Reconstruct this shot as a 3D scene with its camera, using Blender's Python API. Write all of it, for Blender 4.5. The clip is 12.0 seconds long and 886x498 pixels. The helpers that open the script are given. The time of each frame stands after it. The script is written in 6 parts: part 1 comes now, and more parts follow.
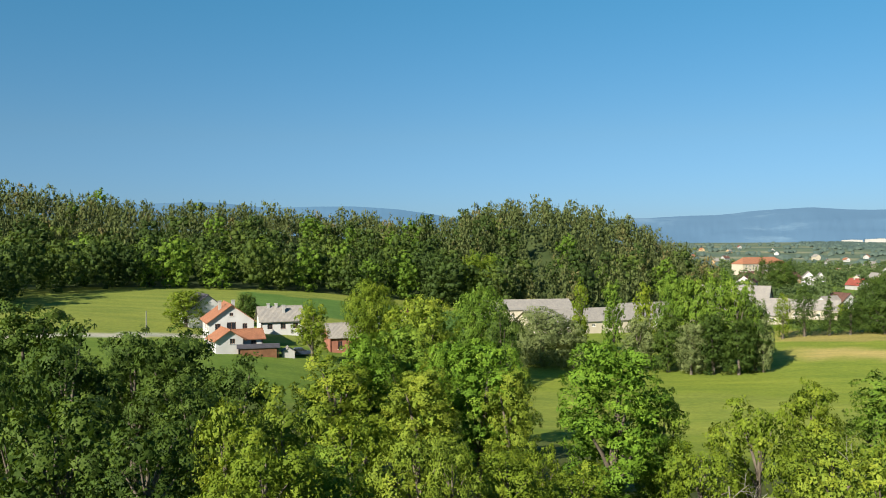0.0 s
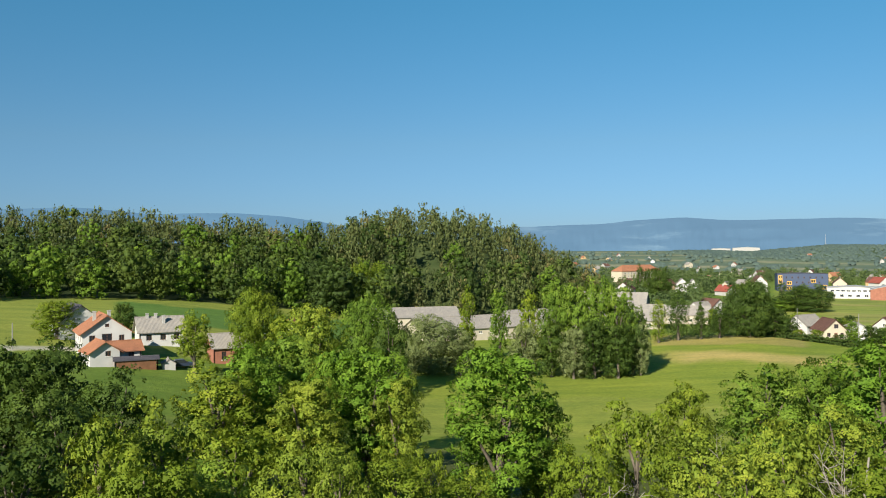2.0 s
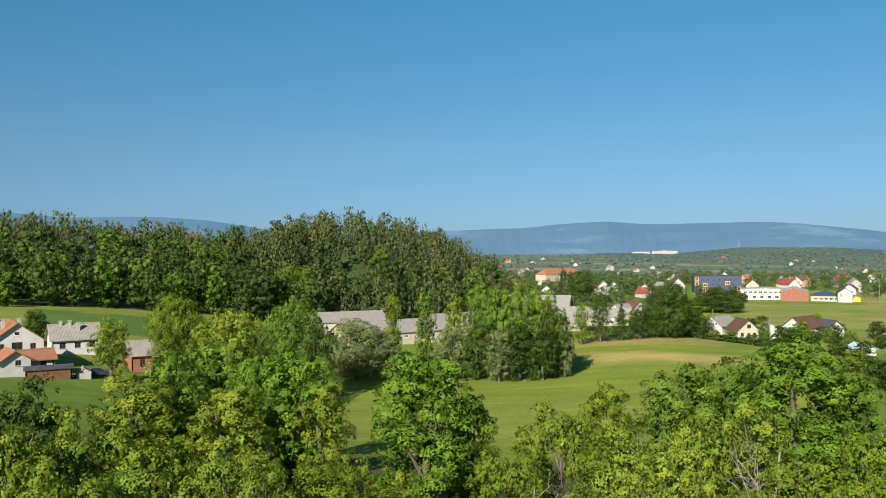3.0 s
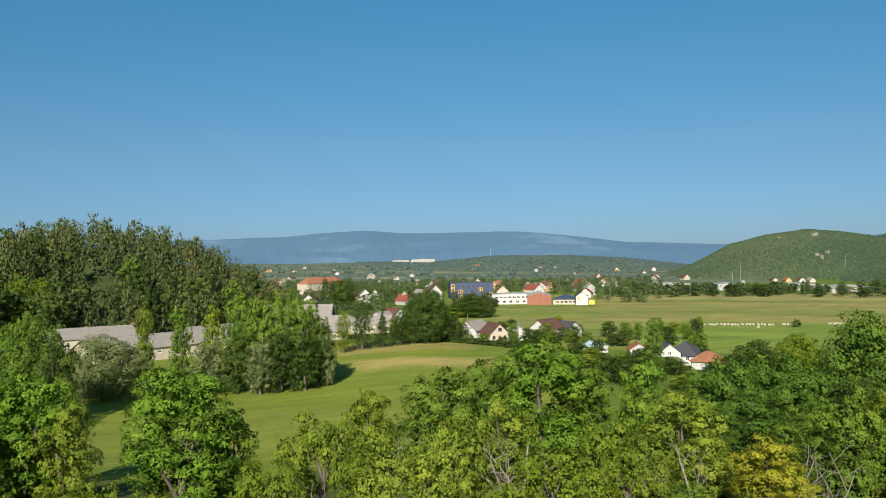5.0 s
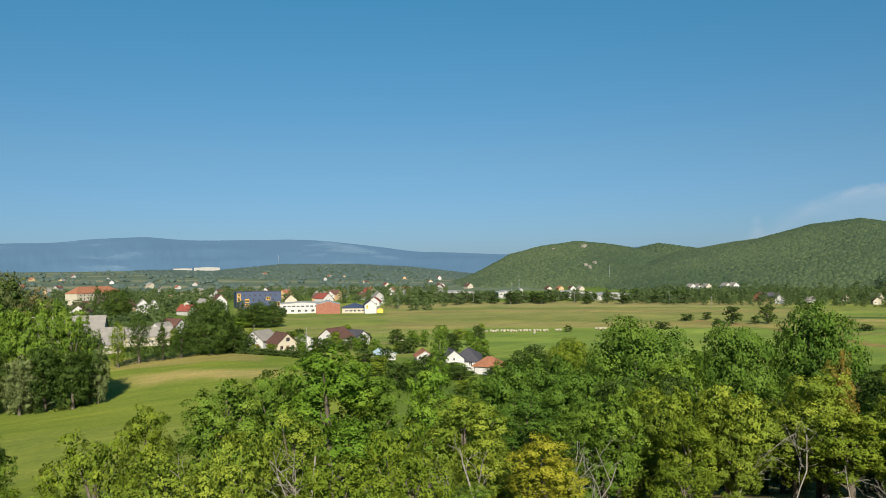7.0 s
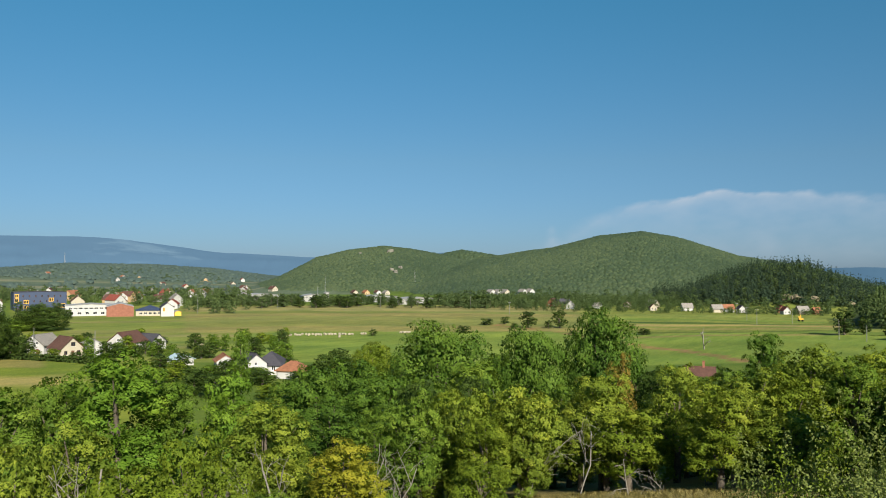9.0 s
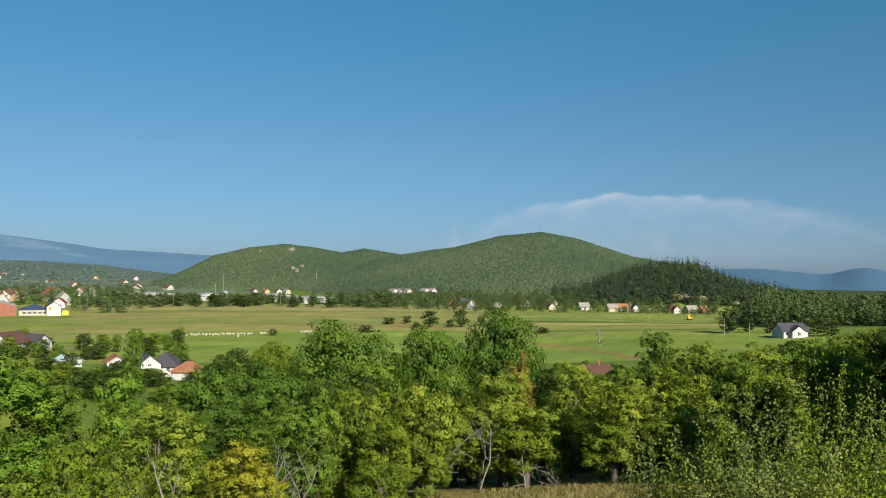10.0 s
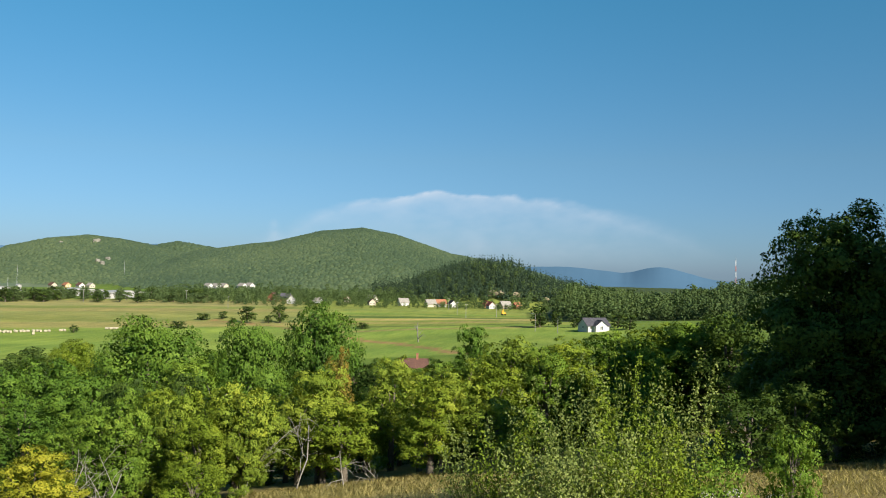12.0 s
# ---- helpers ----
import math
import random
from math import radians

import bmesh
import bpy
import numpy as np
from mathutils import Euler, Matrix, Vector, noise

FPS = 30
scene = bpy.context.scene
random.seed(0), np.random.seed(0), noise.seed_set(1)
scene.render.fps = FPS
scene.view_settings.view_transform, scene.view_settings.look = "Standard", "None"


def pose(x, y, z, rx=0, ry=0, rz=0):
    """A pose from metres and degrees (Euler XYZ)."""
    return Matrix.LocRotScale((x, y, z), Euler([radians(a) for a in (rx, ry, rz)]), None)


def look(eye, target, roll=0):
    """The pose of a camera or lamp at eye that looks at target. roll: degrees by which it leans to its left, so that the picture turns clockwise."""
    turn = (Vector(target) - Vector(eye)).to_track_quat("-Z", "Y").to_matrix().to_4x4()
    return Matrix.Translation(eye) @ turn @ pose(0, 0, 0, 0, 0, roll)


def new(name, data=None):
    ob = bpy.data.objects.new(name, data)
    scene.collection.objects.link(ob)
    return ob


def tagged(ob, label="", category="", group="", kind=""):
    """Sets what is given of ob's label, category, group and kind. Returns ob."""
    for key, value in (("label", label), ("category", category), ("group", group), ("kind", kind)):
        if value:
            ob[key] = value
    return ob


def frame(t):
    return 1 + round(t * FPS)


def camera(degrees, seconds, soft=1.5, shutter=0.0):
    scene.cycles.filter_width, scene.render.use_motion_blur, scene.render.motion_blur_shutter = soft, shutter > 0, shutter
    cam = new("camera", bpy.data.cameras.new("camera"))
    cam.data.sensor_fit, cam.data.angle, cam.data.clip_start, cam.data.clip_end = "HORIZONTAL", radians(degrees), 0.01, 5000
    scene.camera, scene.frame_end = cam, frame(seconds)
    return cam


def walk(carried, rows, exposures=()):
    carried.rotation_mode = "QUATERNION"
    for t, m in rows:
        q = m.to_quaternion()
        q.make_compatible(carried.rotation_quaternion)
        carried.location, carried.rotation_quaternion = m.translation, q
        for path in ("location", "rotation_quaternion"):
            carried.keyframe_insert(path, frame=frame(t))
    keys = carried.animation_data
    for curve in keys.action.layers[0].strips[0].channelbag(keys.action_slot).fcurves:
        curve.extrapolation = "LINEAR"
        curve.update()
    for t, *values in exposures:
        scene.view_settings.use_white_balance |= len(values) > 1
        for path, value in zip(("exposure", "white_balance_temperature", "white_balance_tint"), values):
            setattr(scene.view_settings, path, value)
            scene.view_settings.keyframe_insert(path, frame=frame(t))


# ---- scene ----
EYE = 30.0
cam = camera(56.75, 12.0, soft=1.0)
PATH = [
    (0.0, pose(0, 0, EYE, 89.700, 0.400, -0.001)),
    (0.5, pose(0, 0, EYE, 89.827, 0.274, -0.911)),
    (1.0, pose(0, 0, EYE, 89.970, 0.214, -3.245)),
    (1.5, pose(0, 0, EYE, 90.105, 0.270, -5.403)),
    (2.0, pose(0, 0, EYE, 90.208, 0.342, -7.790)),
    (2.5, pose(0, 0, EYE, 90.306, 0.415, -10.276)),
    (3.0, pose(0, 0, EYE, 90.443, 0.505, -12.956)),
    (5.0, pose(0, 0, EYE, 90.855, 0.991, -29.478)),
    (5.5, pose(0, 0, EYE, 90.942, 1.081, -33.700)),
    (6.0, pose(0, 0, EYE, 91.042, 1.050, -37.097)),
    (6.5, pose(0, 0, EYE, 91.137, 0.982, -40.535)),
    (7.0, pose(0, 0, EYE, 91.242, 0.779, -44.120)),
    (9.0, pose(0, 0, EYE, 91.449, -0.279, -57.562)),
    (9.5, pose(0, 0, EYE, 91.480, -0.493, -60.613)),
    (10.0, pose(0, 0, EYE, 91.448, -0.601, -64.363)),
    (10.5, pose(0, 0, EYE, 91.425, -0.722, -67.969)),
    (11.0, pose(0, 0, EYE, 91.467, -0.875, -70.831)),
    (11.5, pose(0, 0, EYE, 91.428, -0.986, -73.790)),
    (12.0, pose(0, 0, EYE, 91.336, -1.261, -76.814)),
]
walk(cam, PATH, [(0.0, 1.16), (2.5, 1.02), (5.5, 0.80), (9.5, 0.78), (10.5, 0.92), (12.0, 1.12)])

# ---- sky, sun ----
SUN_AZ, SUN_EL = 217.0, 29.0
world = bpy.data.worlds.new("sky")
scene.world = world
world.use_nodes = True
wn = world.node_tree.nodes
sky = wn.new("ShaderNodeTexSky")
sky.sky_type = "NISHITA"
sky.sun_disc = False
sky.sun_elevation = radians(SUN_EL)
sky.sun_rotation = radians(SUN_AZ)
sky.air_density, sky.dust_density, sky.ozone_density = 1.0, 0.25, 4.0
up = wn.new("ShaderNodeSeparateXYZ")
world.node_tree.links.new(wn.new("ShaderNodeTexCoord").outputs["Generated"], up.inputs[0])
haze = wn.new("ShaderNodeValToRGB")
haze.color_ramp.elements[0].position, haze.color_ramp.elements[0].color = 0.0, (0.37, 0.54, 0.89, 1)
haze.color_ramp.elements.new(0.13).color = (0.50, 0.71, 0.81, 1)
haze.color_ramp.elements[2].position, haze.color_ramp.elements[2].color = 0.32, (0.41, 0.95, 0.98, 1)
world.node_tree.links.new(up.outputs[2], haze.inputs[0])
clear = wn.new("ShaderNodeMix")
clear.data_type, clear.blend_type = "RGBA", "MULTIPLY"
clear.inputs[0].default_value = 1.0
world.node_tree.links.new(sky.outputs[0], clear.inputs[6])
world.node_tree.links.new(haze.outputs[0], clear.inputs[7])
world.node_tree.links.new(clear.outputs[2], wn["Background"].inputs[0])
wn["Background"].inputs[1].default_value = 0.053
sun = new("sun", bpy.data.lights.new("sun", "SUN"))
sun.data.energy, sun.data.angle, sun.data.color = 5.0, radians(0.55), (1.0, 0.92, 0.78)
sa, se = radians(SUN_AZ), radians(SUN_EL)
sun.matrix_world = look((0, 0, 200), (-math.sin(sa) * math.cos(se) * 100, -math.cos(sa) * math.cos(se) * 100, 200 - math.sin(se) * 100))


# ---- materials ----
def mat(name):
    m = bpy.data.materials.new(name)
    m.use_nodes = True
    nt = m.node_tree
    nt.nodes.clear()
    out = nt.nodes.new("ShaderNodeOutputMaterial")

    def node(kind, **inputs):
        n = nt.nodes.new(kind)
        for key, value in inputs.items():
            sock = n.inputs[int(key[1:])] if key[0] == "i" and key[1:].isdigit() else n.inputs[key]
            if isinstance(value, bpy.types.NodeSocket):
                nt.links.new(value, sock)
            else:
                sock.default_value = value
        return n
    return m, nt, out, node


def ramp(node, fac, stops):
    r = node("ShaderNodeValToRGB", Fac=fac)
    e = r.color_ramp.elements
    while len(e) < len(stops):
        e.new(0.5)
    for el, (p, c) in zip(e, stops):
        el.position, el.color = p, (*c, 1)
    return r.outputs[0]


def mul(node, a, b, kind="MULTIPLY", fac=1.0):
    n = node("ShaderNodeMix")
    n.data_type, n.blend_type = "RGBA", kind
    n.inputs[0].default_value = fac
    nt = n.id_data
    for sock, v in ((n.inputs[6], a), (n.inputs[7], b)):
        if isinstance(v, bpy.types.NodeSocket):
            nt.links.new(v, sock)
        else:
            sock.default_value = (*v, 1) if len(v) == 3 else v
    return n.outputs[2]


def leaf_material(name, lo, mid, hi, through_part=0.26, grain=5.0):
    """Leaves: colour by the plant's tint and by the leaf, part of the light passes through."""
    m, nt, out, node = mat(name)
    lo, mid, hi = [tuple(0.97 * v + 0.03 * (0.3 * c[0] + 0.6 * c[1] + 0.1 * c[2]) for v in c) for c in (lo, mid, hi)]
    tint = node("ShaderNodeAttribute")
    tint.attribute_name = "tint"
    isl = node("ShaderNodeNewGeometry").outputs["Random Per Island"]
    obj = node("ShaderNodeObjectInfo").outputs["Random"]
    a = node("ShaderNodeMath", i0=isl, i1=0.07)
    a.operation = "MULTIPLY"
    b = node("ShaderNodeMath", i0=obj, i1=0.22)
    b.operation = "MULTIPLY"
    c = node("ShaderNodeMath", i0=a.outputs[0], i1=b.outputs[0])
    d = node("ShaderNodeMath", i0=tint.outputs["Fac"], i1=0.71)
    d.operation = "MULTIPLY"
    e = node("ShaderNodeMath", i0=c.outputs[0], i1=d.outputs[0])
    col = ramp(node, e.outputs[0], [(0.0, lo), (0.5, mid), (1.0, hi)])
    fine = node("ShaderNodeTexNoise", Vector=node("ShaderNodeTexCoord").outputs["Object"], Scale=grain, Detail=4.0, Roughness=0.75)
    # darker mottling painted in for the dark gaps between leaves
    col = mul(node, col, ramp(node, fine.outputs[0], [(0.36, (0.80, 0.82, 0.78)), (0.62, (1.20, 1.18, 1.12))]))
    rough_skin = node("ShaderNodeBump", Height=fine.outputs[0], Strength=0.35, Distance=0.6 / grain)
    diff = node("ShaderNodeBsdfPrincipled", Roughness=0.55, Normal=rough_skin.outputs[0])
    nt.links.new(col, diff.inputs["Base Color"])
    diff.inputs["Specular IOR Level"].default_value = 0.08
    warm = mul(node, col, (1.25, 1.25, 0.5))
    tr = node("ShaderNodeBsdfTranslucent", Color=warm)
    mix = node("ShaderNodeMixShader", Fac=through_part, i1=diff.outputs[0], i2=tr.outputs[0])
    nt.links.new(mix.outputs[0], out.inputs[0])
    return m


def plain_material(name, color, rough=0.8, var=0.25, scale=1.5, metal=0.0, bump=0.15, fine=14.0):
    m, nt, out, node = mat(name)
    pos = node("ShaderNodeTexCoord").outputs["Object"]
    n1 = node("ShaderNodeTexNoise", Vector=pos, Scale=scale, Detail=5.0)
    n2 = node("ShaderNodeTexNoise", Vector=pos, Scale=fine, Detail=3.0)
    lo, hi = 1 - var, 1 + var
    c1 = ramp(node, n1.outputs[0], [(0.3, (lo, lo, lo)), (0.7, (1, 1, 1))])
    c2 = ramp(node, n2.outputs[0], [(0.3, (1 - var / 2,) * 3), (0.7, (1, 1, 1))])
    col = mul(node, mul(node, color, c1), c2)
    bp = node("ShaderNodeBump", Height=n2.outputs[0], Strength=bump, Distance=0.02)
    b = node("ShaderNodeBsdfPrincipled", Roughness=rough, Metallic=metal, Normal=bp.outputs[0])
    b.inputs["Specular IOR Level"].default_value = 0.5 if rough < 0.75 else 0.15
    nt.links.new(col, b.inputs["Base Color"])
    nt.links.new(b.outputs[0], out.inputs[0])
    return m


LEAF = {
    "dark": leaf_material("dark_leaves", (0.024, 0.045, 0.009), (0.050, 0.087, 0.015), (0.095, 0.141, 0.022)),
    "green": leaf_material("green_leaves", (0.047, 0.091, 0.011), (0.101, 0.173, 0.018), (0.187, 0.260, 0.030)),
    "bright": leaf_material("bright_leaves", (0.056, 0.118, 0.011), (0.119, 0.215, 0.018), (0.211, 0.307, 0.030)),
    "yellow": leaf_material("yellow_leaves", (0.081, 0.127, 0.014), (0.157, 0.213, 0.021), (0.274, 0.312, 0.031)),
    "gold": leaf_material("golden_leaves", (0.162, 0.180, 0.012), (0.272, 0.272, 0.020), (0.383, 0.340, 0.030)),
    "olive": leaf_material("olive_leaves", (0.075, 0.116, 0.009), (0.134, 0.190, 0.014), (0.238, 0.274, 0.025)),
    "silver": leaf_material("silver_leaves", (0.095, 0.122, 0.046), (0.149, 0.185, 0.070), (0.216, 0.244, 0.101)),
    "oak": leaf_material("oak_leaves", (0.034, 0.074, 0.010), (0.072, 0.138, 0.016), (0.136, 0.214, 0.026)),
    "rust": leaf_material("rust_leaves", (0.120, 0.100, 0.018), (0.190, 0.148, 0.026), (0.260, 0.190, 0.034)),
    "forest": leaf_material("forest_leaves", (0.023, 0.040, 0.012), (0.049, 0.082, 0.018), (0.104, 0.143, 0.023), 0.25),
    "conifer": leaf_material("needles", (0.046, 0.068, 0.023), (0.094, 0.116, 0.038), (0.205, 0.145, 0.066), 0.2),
    # far hill leaves: bluish grey mixed in to imitate haze
    "far": leaf_material("hazed_far_leaves", (0.036, 0.060, 0.036), (0.060, 0.092, 0.050), (0.104, 0.138, 0.066), 0.1, 0.5),
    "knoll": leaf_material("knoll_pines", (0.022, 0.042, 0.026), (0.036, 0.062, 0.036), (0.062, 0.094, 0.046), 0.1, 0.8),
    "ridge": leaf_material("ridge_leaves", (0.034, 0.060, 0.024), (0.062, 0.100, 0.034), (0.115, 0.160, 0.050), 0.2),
    # town and distant leaves: haze painted in by paler, bluer greens
    "haze": leaf_material("hazed_town_leaves", (0.060, 0.092, 0.038), (0.092, 0.138, 0.052), (0.150, 0.198, 0.072), 0.4),
    "distant": leaf_material("hazed_distant_leaves", (0.064, 0.098, 0.092), (0.080, 0.116, 0.102), (0.100, 0.138, 0.110), 0.1, 0.5),
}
BARK = plain_material("bark", (0.16, 0.135, 0.105), 0.9, 0.45, 4.0, bump=0.6)
DEADWOOD = plain_material("dead_wood", (0.28, 0.26, 0.22), 0.9, 0.35, 5.0, bump=0.5)


# ---- lie of the land ----
AZ0, AZ1 = -60.0, 130.0
KNOTS = []


def profile(az, *heights):
    KNOTS.append((az, heights))


REACH = (0, 20, 46, 80, 115, 160, 200, 250, 300, 380, 450, 650)
profile(-60, 28.4, 23, 16, 14, 14, 15, 16, 17, 18, 18, 18, 18)
profile(-25, 28.4, 22, 14.5, 11, 11, 13, 15, 17.3, 18, 18, 18, 15)
profile(-12, 28.4, 22, 14.5, 9.5, 9, 10.3, 12.5, 15.5, 16, 16, 15, 10)
profile(0, 28.4, 22, 14.5, 8, 6, 5.5, 6.5, 8, 10, 10, 8, 5)
profile(7, 28.4, 22, 14.5, 7.5, 4.5, 3.5, 3.2, 5, 8, 8, 6, 3)
profile(13, 28.4, 22, 14.5, 7, 4, 3.5, 3, 4, 5, 5, 4, 2)
profile(18, 28.4, 22, 14.5, 7, 4, 3.5, 3.5, 4, 3, 3, 3, 1)
profile(28, 28.4, 22, 14.5, 7, 4, 3.5, 4.5, 6.3, 3, 1, 0, 0)
profile(36, 28.4, 22, 14.5, 7, 4, 3, 3, 3, 1.5, 0.5, 0, 0)
profile(45, 28.4, 23, 15, 7.5, 4, 2, 1.5, 1, 0.5, 0, 0, 0)
profile(70, 28.4, 24, 17.5, 10, 5, 2, 1, 0.5, 0, 0, 0, 0)
profile(85, 28.4, 24.3, 19, 13, 9, 7, 6, 5, 5, 5, 3, -4)
profile(100, 28.4, 24.5, 20.5, 17, 14, 12, 11.5, 11, 11, 11, 8, -8)
profile(130, 28.4, 26, 24, 23, 22, 21, 20, 20, 20, 20, 20, 20)

_az = np.arange(AZ0, AZ1 + 0.01, 1.0)
_lr = np.linspace(0, math.log(1 + 650), 160)
_cols = np.array([np.interp(np.exp(_lr) - 1, REACH, h) for _, h in KNOTS])
_tab = np.array([np.interp(_az, [k[0] for k in KNOTS], _cols[:, j]) for j in range(len(_lr))])
for _ in range(6):
    _tab[:, 1:-1] = (_tab[:, :-2] + 2 * _tab[:, 1:-1] + _tab[:, 2:]) / 4
for _ in range(4):
    _tab[1:-1] = (_tab[:-2] + 2 * _tab[1:-1] + _tab[2:]) / 4

HILLS = []


def hill(ridge, foot, tree, az, el):
    """A wooded ridge at a distance, whose treetops reach the given elevation angles over the azimuths."""
    HILLS.append((ridge, foot, tree, np.array(az, float), np.array(el, float)))


hill(430, 265, 14, (-60, -28.3, -23.6, -18.4, -12.9, -7.2, -3.3, 0.65, 3.8, 6.9, 10.4, 13, 16, 18.9, 22),
     (3.9, 3.95, 3.35, 2.87, 2.72, 2.34, 1.93, 2.18, 2.86, 3.14, 2.46, 1.58, 0.0, -1.5, -4.5))
hill(1500, 1000, 1.8, (43, 46.2, 48.8, 51, 53.4, 55.3, 57.3, 60, 64, 70), (-1.6, -0.56, 0.81, 1.35, 1.64, 1.45, 1.09, 0.5, 0, -1))
hill(1900, 1500, 3, (52, 55, 57.3, 58.9, 61.6, 66), (0.2, 0.7, 1.1, 1.43, 1.0, 0))
hill(1450, 800, 1.8, (54, 57, 60, 61.6, 63.6, 65.2, 68.3, 71.2, 73.5, 77.4, 80, 84, 88), (-1.3, 0.0, 0.8, 1.03, 1.35, 1.55, 2.33, 2.62, 2.22, 1.0, 0.6, -0.3, -2))
hill(830, 660, 14, (71, 73.1, 75.9, 78.6, 81.4, 82.5, 83.7, 85.7, 87.5, 89.1, 130), (-2.4, -1.07, 0.17, 0.94, 1.08, 0.6, -0.05, -0.4, -0.9, -1.4, -2))
hill(520, 410, 12, (82, 84, 85.6, 87.6, 90.7, 92.9, 95, 96.6, 100, 130), (-4, -2.2, -0.75, -1.0, -1.3, -1.05, -0.55, -0.3, 0.3, 0.8))
hill(2300, 1700, 6, (22, 26, 30, 33, 38, 42, 46, 50), (-0.7, -0.2, 0.15, 0.4, 0.35, 0.1, -0.4, -1))


def hill_z(h, az, d):
    ridge, foot, tree, ka, ke = h
    top = EYE + ridge * np.tan(np.radians(np.interp(az, ka, ke, left=-8, right=-8))) - tree
    u = np.clip((d - foot) / (ridge - foot), 0, None)
    s = np.where(u < 1, np.sin(np.clip(u, 0, 1) * math.pi / 2) ** 1.15, np.clip(1.4 - 0.4 * u, 0, 1))
    return top * s - 40 * np.clip(u - 1.8, 0, None)


def gz(x, y):
    """Height of the ground."""
    x, y = np.asarray(x, float), np.asarray(y, float)
    d = np.hypot(x, y)
    az = np.degrees(np.arctan2(x, y))
    az = np.where(az < -115, az + 360, az)
    az_c = np.clip(az, AZ0, AZ1)
    fj = np.clip(np.log1p(np.minimum(d, 649.9)) / _lr[1], 0, len(_lr) - 1.001)
    fi = np.clip(az_c - AZ0, 0, len(_az) - 1.001)
    j, i = fj.astype(int), fi.astype(int)
    u, v = fj - j, fi - i
    z = (_tab[j, i] * (1 - u) + _tab[j + 1, i] * u) * (1 - v) + (_tab[j, i + 1] * (1 - u) + _tab[j + 1, i + 1] * u) * v
    back = np.clip((np.abs(az - 35) - 95) / 40, 0, 1)
    z = z * (1 - back) + 28.4 * back
    far = np.clip((d - 900) / 1600, 0, 1)
    z = z + 29 * far * far * (3 - 2 * far) * np.clip((46 - az) / 20, 0, 1)
    z = z - 70 * np.clip((d - 600) / 2500, 0, 1) * np.clip((az - 74) / 8, 0, 1) * (1 - back)
    for h in HILLS:
        z = np.maximum(z, hill_z(h, az, d))
    z = z + 0.25 * np.sin(x * 0.071 + 1.3) * np.sin(y * 0.083) * np.clip(d / 60, 0, 1)
    return z


def spot(az, d):
    a = radians(az)
    x, y = d * math.sin(a), d * math.cos(a)
    return x, y, float(gz(x, y))


# ---- mesh helpers ----
def mesh_of(name, verts, faces, material, tint=None, normals=None):
    """A mesh from arrays: verts (n, 3), faces (m, k)."""
    verts, faces = np.asarray(verts, np.float32), np.asarray(faces, np.int32)
    me = bpy.data.meshes.new(name)
    k = faces.shape[1]
    me.vertices.add(len(verts))
    me.vertices.foreach_set("co", verts.ravel())
    me.loops.add(faces.size)
    me.loops.foreach_set("vertex_index", faces.ravel())
    me.polygons.add(len(faces))
    me.polygons.foreach_set("loop_start", np.arange(0, faces.size, k, dtype=np.int32))
    me.polygons.foreach_set("loop_total", np.full(len(faces), k, np.int32))
    me.update(calc_edges=True)
    me.validate()
    if tint is not None:
        at = me.attributes.new("tint", "FLOAT", "POINT")
        at.data.foreach_set("value", np.asarray(tint, np.float32))
    if normals is not None:
        me.polygons.foreach_set("use_smooth", np.ones(len(faces), bool))
        me.normals_split_custom_set_from_vertices(np.asarray(normals, np.float32).tolist())
    if material:
        me.materials.append(material)
    return me


def unit(a):
    return a / np.maximum(np.linalg.norm(a, axis=-1, keepdims=True), 1e-9)


def tube(path, radii, sides=6):
    """Verts and quads of a tapered tube along a path."""
    path, radii = np.asarray(path, float), np.asarray(radii, float)
    way = unit(np.gradient(path, axis=0))
    ref = np.array([0.31, 0.17, 0.93]) if abs(way[0][2]) < 0.8 else np.array([0.93, 0.31, 0.17])
    a = unit(np.cross(way, ref))
    b = np.cross(way, a)
    th = np.arange(sides) * 2 * math.pi / sides
    v = path[:, None] + radii[:, None, None] * (np.cos(th)[None, :, None] * a[:, None] + np.sin(th)[None, :, None] * b[:, None])
    n = len(path)
    i, j = np.meshgrid(np.arange(n - 1), np.arange(sides), indexing="ij")
    j2 = (j + 1) % sides
    f = np.stack([i * sides + j, i * sides + j2, (i + 1) * sides + j2, (i + 1) * sides + j], -1).reshape(-1, 4)
    return v.reshape(-1, 3), f


def join(pieces):
    vs, fs, n = [], [], 0
    for v, f in pieces:
        vs.append(v)
        fs.append(f + n)
        n += len(v)
    return np.concatenate(vs), np.concatenate(fs)


